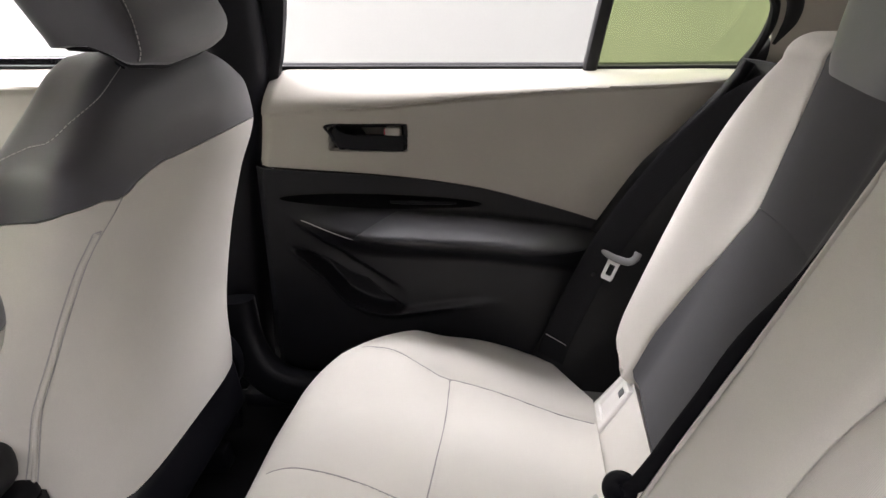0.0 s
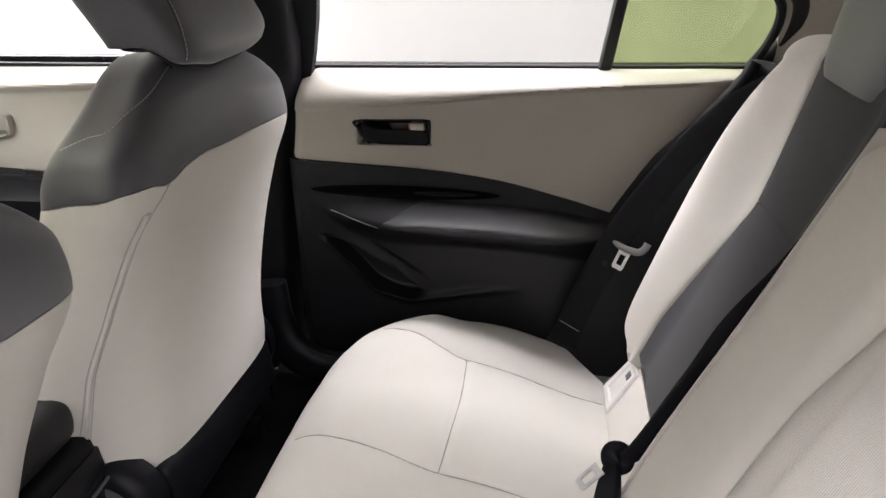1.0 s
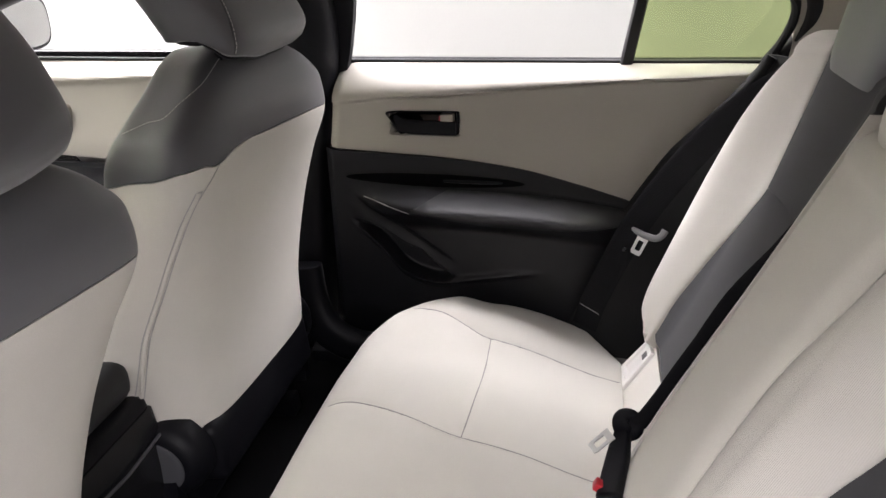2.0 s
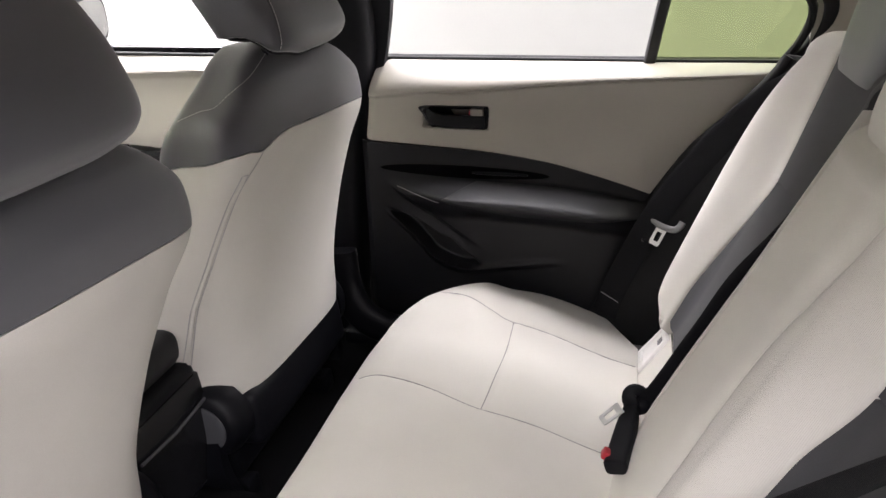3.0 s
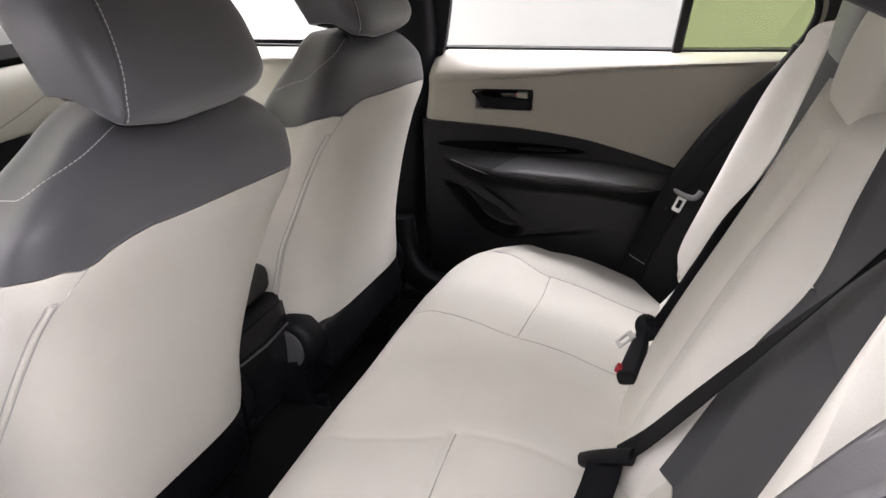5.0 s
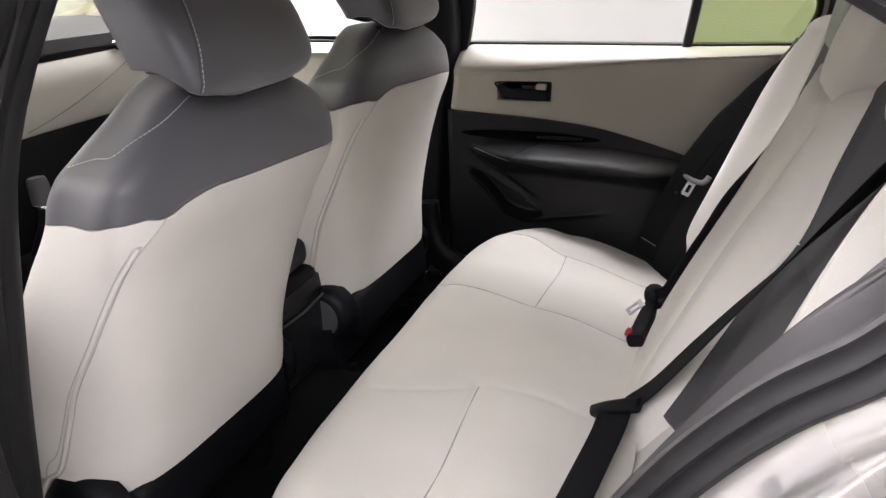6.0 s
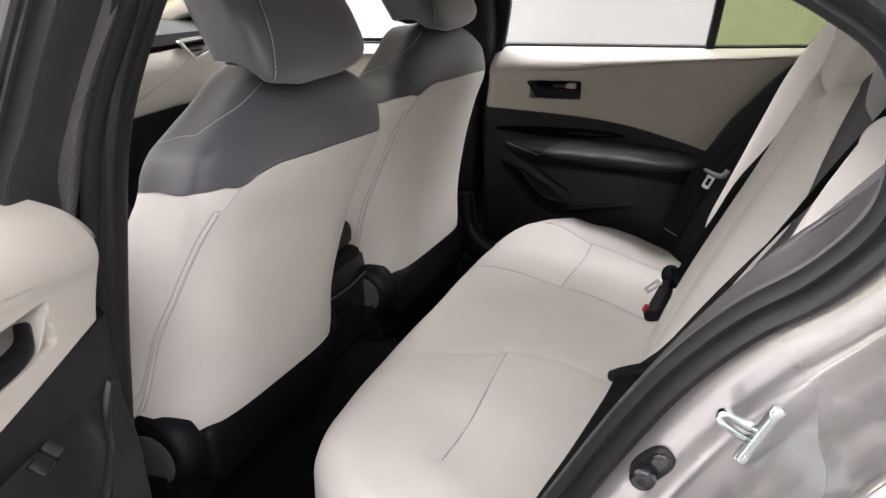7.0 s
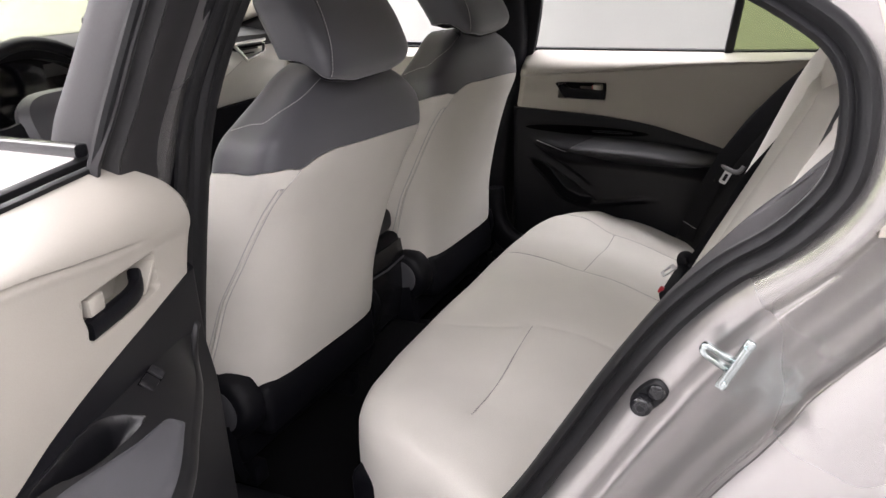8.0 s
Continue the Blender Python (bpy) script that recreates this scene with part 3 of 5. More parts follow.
def open_armrest(d, m):
    """The armrest seen from above: a sloping ledge with a scooped pull, a switch and a soft pad."""
    def ledge(u, v):
        x = -0.296 + 0.558 * u
        ye = ledge_y(x)
        if v < 0.8:
            y = 0.701 + (ye + 0.006 - 0.701) * v / 0.8
            z = ledge_z(x, y)
            if cup_out(x) > cup_in(x) and -0.105 < x < 0.062:
                z -= 0.045 * smooth(cup_out(x) - y, 0.0, 0.005) * smooth(y - cup_in(x), 0.0, 0.004) * smooth(x, -0.105, -0.062)
            z += 0.0022 * math.exp(-((y - cup_out(x) - 0.001) / 0.0025) ** 2) * smooth(x, -0.085, -0.06) * (1 - smooth(x, 0.03, 0.06))
            return (x, y, z)
        a = (v - 0.8) / 0.2
        z0 = ledge_z(x, ye + 0.006)
        turn = min(a / 0.35, 1) * math.pi / 2
        deep = max(a - 0.35, 0) / 0.65
        return (x, ye + 0.006 - 0.008 * math.sin(turn) + (0.698 - ye) * 0.75 * deep ** 1.4, z0 - 0.008 * (1 - math.cos(turn)) - 0.085 * smooth(0.698 - ye, 0.0, 0.05) * deep)
    arm = part("armrest", sheet(ledge, 330, 140, (0, 0.003, -0.004)), ARMTOP, d, "smooth black armrest with a scooped pull", xf=m)

    def pad(u, v):
        x = -0.120 + 0.37 * u
        y0, y1 = ledge_y(x) + 0.013, pad_in(x)
        y = y0 + (y1 - y0) * v
        lift = 0.003 * min(1, u * 40, (1 - u) * 20) * min(1, v * 8, (1 - v) * 12)
        return (x, y, ledge_z(x, y) + lift + 0.001)
    # Paler than the closed door's pad: the stronger light is in its colour.
    part("armrest_pad", sheet(pad, 70, 20, (0, 0.002, -0.004)), PAD, arm, "soft vinyl armrest pad in the lit grey", xf=m)
    mid = Vector((-0.160, 0.6865, ledge_z(-0.160, 0.6865)))
    tilt = Matrix.Translation(mid) @ Matrix.Rotation(math.radians(38), 4, "X") @ Matrix.Rotation(math.radians(-8), 4, "Z")
    # Flush block in the recess black, for the shade of the switch well.
    part("switch_well", block(-0.021, 0.019, -0.010, 0.010, -0.004, 0.0008, 0.001, m=tilt), VOID, arm, xf=m)
    part("window_switch", block(-0.019, -0.006, -0.009, 0.009, -0.003, 0.0035, 0.0015, m=tilt), VINYL, arm, "small window switch", xf=m)
    part("switch_rocker", block(-0.004, 0.018, -0.009, 0.009, -0.003, 0.0022, 0.0015, m=tilt), ARMTOP, arm, xf=m)


def closed_armrest(d, m):
    def pad(u, v):
        x0 = -0.178 + 0.070 * v ** 1.6
        x = x0 + u * (0.262 - x0)
        zb, zt = arm_b(x) + 0.028 - 0.020 * smooth(u, 0.0, 0.4) + 0.014 * u, arm_t(x) - 0.003
        z = zb + v * (zt - zb)
        lift = 0.007 * math.sin(math.pi * min(max(v, 0), 1)) ** 0.4 * min(u * 12, 1, (1 - u) * 8)
        return (x, lower_y(x, z) - lift - 0.001, z)
    # Darker than the open door's pad: the shade is put into the colour.
    part("armrest_pad", sheet(pad, 60, 16, (0, 0.008, 0)), VINYL, d, "soft vinyl armrest pad in the shaded black", xf=m)
    line = [(x, lower_y(x, 0.716 - 0.185 * (x + 0.286)) - 0.0015, 0.716 - 0.185 * (x + 0.286)) for x in [-0.286 + 0.104 * i / 16 for i in range(17)]]
    part("stitching", tube(line, 0.0007, 6), THREAD, d, "pale stitch line on the armrest", xf=m)

    # No opening: a dark sheet on the panel paints the slot's shade.
    def slot(u, v):
        x = -0.325 + 0.37 * u
        h = 0.0125 * max(0.0, 1 - (2 * u - 1) ** 2) ** 0.6 + 0.0006
        z = 0.7525 - 0.004 * (u - 0.5) + h * (2 * v - 1)
        return (x, lower_y(x, z) - 0.0015 + 0.001 * (1 - (2 * v - 1) ** 2), z)
    part("pull_shade", sheet(slot, 60, 6, (0, 0.003, 0)), VOID, d, "dark lens sheet, shade of the pull recess", xf=m)
    grip = [(x, 0.682, 0.7515) for x in [-0.12 + 0.12 * i / 10 for i in range(11)]]
    part("pull_grip", sweep(grip, round_profile(0.008, 0.008, 10, 3), taper=lambda t: math.sin(math.pi * (0.12 + 0.8 * t)) ** 0.5), BLACK, d, xf=m)


def rear_door(name, label, m, near):
    d = thing(name, label, "door", at=tuple((m @ Vector((-0.36, 0.80, 0.32)))))
    edge_z = near_dark_z if near else dark_z

    def upper(u, v):
        xr = tab((0, 0.272), (0.4, 0.336), (0.7, 0.408), (1, 0.482))(v)
        xf = tab((0, -0.312), (0.5, -0.345), (1, -0.350))(v) if near else -0.362 + 0.017 * v
        corner = 0.060 * smooth(v, 0.5, 1.0) if near else 0.016 * smooth(v, 0.6, 1.0)
        x = xf + u * (xr - xf)
        z = edge_z(x) + v * (belt_z(x) - edge_z(x))
        z -= corner * max(0.0, 1 - u * (13 if near else 22)) ** 2
        y = upper_y(x, z, near)
        cup = smooth(x, -0.230, -0.220) * (1 - smooth(x, -0.096, -0.088)) * smooth(z, 0.840, 0.846) * (1 - smooth(z, 0.881, 0.887))
        return (x, y + 0.062 * cup + 0.012 * max(0.0, 1 - u * 40), z)
    part("upper_trim", sheet(upper, 180, 150 if near else 96, (0, 0.008, 0)), TRIM, d, "cream moulded upper door panel with a long crease", xf=m)

    def lower(u, v):
        x0 = -0.325 if near else -0.368
        x = x0 + u * (0.287 - x0 - 0.17 * (1 - v))
        z = 0.345 + v * (edge_z(x) - 0.001 - 0.345)
        return (x, lower_y(x, z, near) + 0.014 * max(0.0, 1 - u * 40), z)
    part("lower_trim", sheet(lower, 190, 150, (0, 0.006, 0)), DOORB, d, "black grained lower door panel with a map pocket", xf=m)

    part("trim_joint", tube([(x, 0.712, edge_z(x)) for x in [(-0.290 if near else -0.362) + (0.54 if near else 0.6) * i / 24 for i in range(25)]], 0.008, 8), BLACK, d, "black joint behind the two panels", xf=m)
    if near:
        open_armrest(d, m)
    else:
        closed_armrest(d, m)

    # handle cup with lever and lock knob
    outline = [Vector((x, 0, z)) for x, z in ((-0.231, 0.8845), (-0.16, 0.8865), (-0.098, 0.887), (-0.091, 0.881), (-0.090, 0.849), (-0.097, 0.8425), (-0.15, 0.841), (-0.200, 0.840), (-0.212, 0.8465), (-0.226, 0.868))]
    o = spline(outline, 4, True)
    c = sum(o, Vector()) / len(o)
    rings = []
    for k, y in ((1.04, 0.718), (1.05, 0.7055), (1.02, 0.7035), (0.975, 0.7045), (0.935, 0.712), (0.90, 0.722)):
        rings.append([Vector((c.x + (p.x - c.x) * k, y + 0.004 * smooth(c.z - p.z, -0.02, 0.03) - 0.003, c.z + (p.z - c.z) * (k if k < 0.99 else 1 + (k - 1) * 2))) for p in o])
    deep = [[Vector((c.x + (p.x - c.x) * k, y, c.z + (p.z - c.z) * k)) for p in o] for k, y in ((0.905, 0.7195), (0.86, 0.740 if near else 0.752), (0.3, 0.742 if near else 0.754))]
    # The closed door's cup is black: its shade is put into the colour.
    handle = part("inner_handle", loft(rings, caps=False), TRIM if near else DOORB, d, "cream recessed handle cup" if near else "recessed handle cup painted dark for its shade", xf=m)
    lev = spline([(-0.223, 0.716, 0.870), (-0.207, 0.708, 0.860), (-0.185, 0.704, 0.8565), (-0.15, 0.702, 0.856), (-0.094, 0.703, 0.855)], 6)
    # Cream on the open door; black on the closed one to paint deep shade.
    part("cup_liner", loft(deep, caps=False), TRIM if near else BLACK, handle, "deep inside of the handle cup", xf=m)
    if near:
        lev = [p + Vector((0.012 * (1 - k / (len(lev) - 1)), 0, -0.004)) for k, p in enumerate(lev)]
    part("lever", sweep(lev, round_profile(0.016, 0.022 if near else 0.030, 12, 3)), BLACK, handle, "dark pull lever", xf=m)
    part("lock_knob", block(-0.127, -0.100, 0.699, 0.722, 0.863, 0.883, 0.003), TRIM, handle, "cream lock knob", xf=m)
    part("lock_mark", block(-0.1295, -0.1262, 0.708 if near else 0.7005, 0.716, 0.864, 0.880, 0.0008), RED, handle, "red unlocked mark", xf=m)

    # window frame
    def frame_y(x, z):
        return belt_y(x) + 0.012 - 0.36 * max(z - 0.972, 0)
    IX = (-0.266, -0.282, -0.312, -0.330) if near else (-0.336, -0.334, -0.330, -0.300)
    head = spline([(x, frame_y(min(x, 0.45), z), z) for x, z in ((-0.370 if near else -0.384, 0.955), (-0.372, 1.04), (-0.385 if near else -0.368, 1.15), (-0.392 if near else -0.352, 1.245), (-0.225, 1.285), (-0.02, 1.297), (0.18, 1.275), (0.33, 1.232), (0.44, 1.178), (0.518, 1.115), (0.532, 1.07), (0.515, 1.02), (0.487, 0.984))], 6)
    wf = part("window_frame", sweep(head, round_profile(0.048 if near else 0.026, 0.038, 14, 4), [(0, 1, 0.36)] * len(head)), PILLAR, d, "satin dark grey window frame", xf=m)
    sash_l = tab((0.935, -0.388), (0.985, -0.410), (1.07, -0.416), (1.155, -0.430), (1.25, -0.446))
    sash_r = tab((0.935, -0.282), (0.982, -0.294), (1.04, -0.316), (1.10, -0.331), (1.16, -0.349), (1.25, -0.376))
    if near:
        part("sash_cover", sheet(lambda u, v: (sash_l(0.935 + 0.31 * v) + (sash_r(0.935 + 0.31 * v) - sash_l(0.935 + 0.31 * v)) * u, frame_y(-0.35, 0.935 + 0.31 * v) - 0.035 - 0.004 * math.sin(math.pi * u), 0.935 + 0.31 * v), 12, 14, (0, 0.012, 0)), PILLAR, wf, "broad dark grey sash cover", xf=m)
    if near:
        part("sash_channel", sheet(lambda u, v: (sash_r(0.935 + 0.31 * v) + 0.001 + 0.032 * u, frame_y(-0.35, 0.935 + 0.31 * v) - 0.034 + 0.026 * smooth(u, 0.05, 0.3) - 0.016 * smooth(u, 0.4, 0.8), 0.935 + 0.31 * v), 16, 14, (0, 0.01, 0)), PILLAR, wf, "dark glass channel of the sash", xf=m)
    else:
        # Strip added in a pale tone where window light falls on the sash.
        part("lit_sash_strip", sheet(lambda u, v: (-0.362 + 0.023 * u, frame_y(-0.35, 0.972 + 0.27 * v) - 0.030 + 0.024 * u, 0.972 + 0.27 * v), 6, 12, (0, 0.008, 0)), SASH, wf, "sash strip painted pale for window light", xf=m)
        for gx, gy in ((-0.372, -0.034), (-0.390, -0.044)):
            part("sash_lip", tube([(gx, frame_y(-0.35, z) + gy, z) for z in (0.94, 1.04, 1.15, 1.25)], 0.004, 8), GLOSSB, wf, xf=m)
    inner = spline([(x, frame_y(min(x, 0.45), z) - 0.012, z) for x, z in ((IX[0], 0.965), (IX[1], 1.04), (IX[2], 1.15), (IX[3], 1.235), (-0.21, 1.263), (-0.02, 1.274), (0.17, 1.252), (0.315, 1.212), (0.425, 1.16), (0.490, 1.105), (0.502, 1.065), (0.490, 1.02), (0.470, 0.985))], 6)
    part("glass_run", tube(inner, 0.008, 8), RUBBER, wf, "black rubber glass run", xf=m)
    part("belt_seal", sweep([(x, belt_y(x) + 0.004, belt_z(x) + 0.001) for x in [-0.36 + 0.85 * i / 30 for i in range(31)]], round_profile(0.014, 0.009, 10, 3)), RUBBER, d, "thin black belt seal", xf=m)
    part("outer_belt_seal", sweep([(x, belt_y(x) + 0.05, belt_z(x) - 0.004) for x in [-0.36 + 0.85 * i / 30 for i in range(31)]], round_profile(0.018, 0.012, 10, 3)), RUBBER, d, xf=m)
    part("division_bar", sweep([(0.228 + 0.15 * (z - 0.965), frame_y(0.22, z) - 0.008, z) for z in (0.962, 1.05, 1.15, 1.265)], round_profile(0.024, 0.03, 12, 4), (0, 1, 0.36)), RUBBER, wf, "black quarter window bar", xf=m)

    def pane(u, v):
        z0 = 0.972
        z1 = 1.24
        z = z0 + v * (z1 - z0)
        rear = tab((0.97, 0.478), (1.02, 0.50), (1.07, 0.514), (1.11, 0.50), (1.17, 0.42), (1.22, 0.31), (1.24, 0.285))(z)
        x0 = 0.228 + 0.15 * (z - 0.965)
        x = x0 + u * (rear - x0)
        return (x, frame_y(min(x, 0.45), z) - 0.004, z)
    g = part("quarter_glass", sheet(pane, 10, 14, (0, 0.004, 0)), GREENGLASS, d, "fixed green tinted quarter window", xf=m)
    g.visible_shadow = False

    def skin(u, v):
        xr = tab((0, -0.02), (0.2, 0.05), (0.5, 0.24), (0.8, 0.40), (1, 0.46))(v)
        x = -0.392 + u * (xr + 0.392)
        z = 0.30 + v * (0.962 - 0.30)
        return (x, 0.862 + 0.014 * math.sin(v * 2.6) - 0.03 * v ** 3, z)
    part("outer_panel", sheet(skin, 12, 16, (0, -0.004, 0)), SILVER, d, "silver outer door panel", xf=m)

    def shell(u, v):
        x, y, z = skin(u, v)
        return (x + (0.13 if near else 0.05) * (1 - u) - 0.03 * u, 0.715, 0.30 + (z - 0.30) * 0.82)
    part("door_shell", sheet(shell, 8, 10, (0, 0.14, 0)), SILVER if near else BLACK, d, "painted inner door shell", xf=m)
    return d


rear_door("rear_door", "closed rear door with cream upper and black lower trim", Matrix.Identity(4), False)
HINGE = Vector((-0.375, -0.795, 0))
OPEN = Matrix.Translation(HINGE + Vector((0.004, 0.0195, 0.047))) @ pose(0, 0, 0, 0, 0, -73.7) @ Matrix.Translation(-HINGE) @ MIRROR
rear_door("rear_door", "wide open rear door with cream and black trim", OPEN, True)


def front_door(name, label, m, near):
    d = thing(name, label, "door", at=tuple((m @ Vector((-0.5, 0.80, 0.32)))))

    def upper(u, v):
        x = -1.42 + u * 0.94
        zd = 0.765 + 0.02 * smooth(-x, 0.6, 1.2)
        z = zd + v * (belt_z(x) - zd)
        c = 0.935 + 0.02 * smooth(x, -1.2, -0.6)
        y = 0.70 + (belt_y(x) - 0.70) * smooth(z, c, belt_z(x)) ** 1.3 + 0.010 * smooth(c - z, 0, 0.014) - 0.02 * smooth(c - z, 0.03, 0.15)
        return (x, y, z)
    part("upper_trim", sheet(upper, 60, 40, (0, 0.008, 0)), TRIM, d, "cream moulded upper door panel", xf=m)

    def lower(u, v):
        x = -1.42 + u * 0.93
        z = 0.34 + v * 0.424
        y = 0.685 - 0.06 * smooth(0.76 - z, 0, 0.03) * smooth(x, -1.25, -1.1) * (1 - smooth(x, -0.62, -0.5)) + 0.03 * smooth(0.67 - z, 0, 0.04)
        return (x, y, z)
    part("lower_trim", sheet(lower, 50, 50, (0, 0.006, 0)), BLACK, d, "black lower door panel with armrest", xf=m)
    o = round_profile(0.13, 0.048, 32, 5)
    rings = [[Vector((-1.02 + x * k, y, 0.868 + z * k)) for x, z in o] for k, y in ((1.04, 0.71), (1.05, 0.688), (0.98, 0.686), (0.90, 0.700), (0.86, 0.715))]
    h = part("inner_handle", loft(rings), TRIM, d, "recessed handle cup", xf=m)
    part("lever", block(-1.07, -0.985, 0.688, 0.700, 0.850, 0.866, 0.004), BLACK, h, "dark pull lever", xf=m)
    part("lock_knob", block(-0.985, -0.96, 0.688, 0.705, 0.858, 0.884, 0.003), TRIM, h, xf=m)

    def skin(u, v):
        x = -1.55 + u * 1.15
        return (x, 0.862 + 0.014 * math.sin(v * 2.6) - 0.03 * v ** 3, 0.30 + v * (0.722 if near else 0.672))
    part("outer_panel", sheet(skin, 14, 16, (0, -0.004, 0)), SILVER, d, "silver outer door panel", xf=m)
    part("belt_moulding", sweep([(x, 0.838, 1.031 if near else 0.978) for x in (-1.5, -1.2, -0.9, -0.6, -0.385)], round_profile(0.020, 0.017, 12, 4)), GLOSSB, d, "black belt moulding", xf=m)
    part("belt_seal", sweep([(x, belt_y(x) + 0.004, belt_z(x) + 0.001) for x in [-1.42 + 0.94 * i / 20 for i in range(21)]], round_profile(0.014, 0.009, 10, 3)), RUBBER, d, "thin black belt seal", xf=m)
    fy = lambda z: 0.80 - 0.36 * max(z - 0.972, 0)
    path = spline([(-0.440, fy(0.96), 0.96), (-0.435, fy(1.1), 1.10), (-0.415, fy(1.25), 1.25), (-0.50, fy(1.29), 1.295), (-0.75, fy(1.27), 1.275), (-1.05, fy(1.17), 1.17), (-1.35, fy(1.0), 1.02)], 6)
    part("window_frame", sweep(path, round_profile(0.05, 0.035, 12, 4), (0, 1, 0.36)), PILLAR, d, "dark grey window frame", xf=m)
    def vent_pane(u, v):
        z = 0.985 + 0.17 * v
        x0, x1 = -1.56 + 0.5 * (z - 0.985), -1.378 + 0.03 * v
        return (x0 + u * (x1 - x0), fy(z) - 0.01, z)
    g = part("front_quarter_glass", sheet(vent_pane, 6, 6, (0, 0.004, 0)), GREENGLASS, d, "small green tinted front quarter window", xf=m)
    g.visible_shadow = False
    part("front_division_bar", sweep([(-1.373, fy(0.97) - 0.01, 0.97), (-1.358, fy(1.06) - 0.01, 1.06), (-1.335, fy(1.18) - 0.01, 1.18)], round_profile(0.03, 0.03, 12, 4), (0, 1, 0.36)), RUBBER, d, "black front quarter bar", xf=m)
    return d


front_door("front_door", "closed front door with cream upper trim", Matrix.Identity(4), False)
front_door("front_door", "closed silver front door with its window lowered", MIRROR, True)


def wing_mirror(m):
    w = thing("wing_mirror", "black wing mirror outside the front door", "mirror", at=tuple(m @ Vector((-1.26, 0.95, 1.02))))
    rings = []
    for x, k in ((-1.34, 0.55), (-1.31, 0.85), (-1.27, 1.0), (-1.235, 1.0), (-1.225, 0.94)):
        rings.append([Vector((x, 0.96 + a * k, 1.03 + b * k)) for a, b in round_profile(0.19, 0.14, 28, 3.5)])
    part("housing", loft(rings), GLOSSB, w, xf=m)
    part("foot", sweep([(-1.28, 0.80, 0.985), (-1.285, 0.85, 0.985), (-1.285, 0.90, 0.99)], round_profile(0.06, 0.03, 12, 3)), GLOSSB, w, xf=m)
    part("mirror_glass", loft([[Vector((x, 0.96 + a, 1.03 + b)) for a, b in round_profile(0.165, 0.115, 28, 3.5)] for x in (-1.226, -1.222)]), CHROME, w, "mirror glass", xf=m)


wing_mirror(Matrix.Identity(4))


# ---- front seats ----
seat_rear = tab((0.30, -0.47), (0.44, -0.415), (0.51, -0.393), (0.62, -0.372), (0.75, -0.34), (0.85, -0.309), (0.93, -0.279), (0.98, -0.276), (1.02, -0.286), (1.075, -0.32))
seat_wr = tab((0.44, 0.205), (0.51, 0.207), (0.62, 0.196), (0.75, 0.216), (0.85, 0.248), (0.93, 0.274), (0.975, 0.260), (1.01, 0.230), (1.045, 0.180), (1.065, 0.12), (1.075, 0.05))
seat_wf = tab((0.44, 0.262), (0.55, 0.262), (0.75, 0.258), (0.92, 0.238), (0.975, 0.230), (1.01, 0.20), (1.045, 0.145), (1.065, 0.09), (1.075, 0.035))
seat_d = tab((0.44, 0.105), (0.93, 0.095), (1.0, 0.075), (1.075, 0.045))
SEAT_Y = -0.341


def seat_pt(a, z, grow=0.0):
    """A point on the backrest: a is the way round from the middle of the rear face, z the height."""
    e = 2 / 4.4
    q = math.copysign(abs(math.cos(a)) ** e, math.cos(a))
    p = math.copysign(abs(math.sin(a)) ** e, math.sin(a))
    dh = seat_d(z)
    w = seat_wr(z) + (seat_wf(z) - seat_wr(z)) * smooth(1 - q, 0, 1.4)
    if p < 0:
        w *= 1 - 0.10 * smooth(z, 0.72, 0.92) - 0.16 * smooth(z, 0.97, 1.05)
    y = (w + grow) * p
    return Vector((seat_rear(z) - dh + (dh + grow) * q + 0.045 * y, SEAT_Y + y, z))


# the height at which the grey top meets the cream back, by the way round the seat
seat_split = tab((-2.4, 0.915), (-1.71, 0.924), (-1.40, 0.933), (-1.10, 0.938), (-0.70, 0.938), (-0.50, 0.932), (-0.42, 0.933), (-0.28, 0.941), (-0.08, 0.946), (0.04, 0.938), (0.3, 0.933), (0.9, 0.924), (2.4, 0.90))


def ring_angles(n):
    return [2 * math.pi * i / n for i in range(n)]


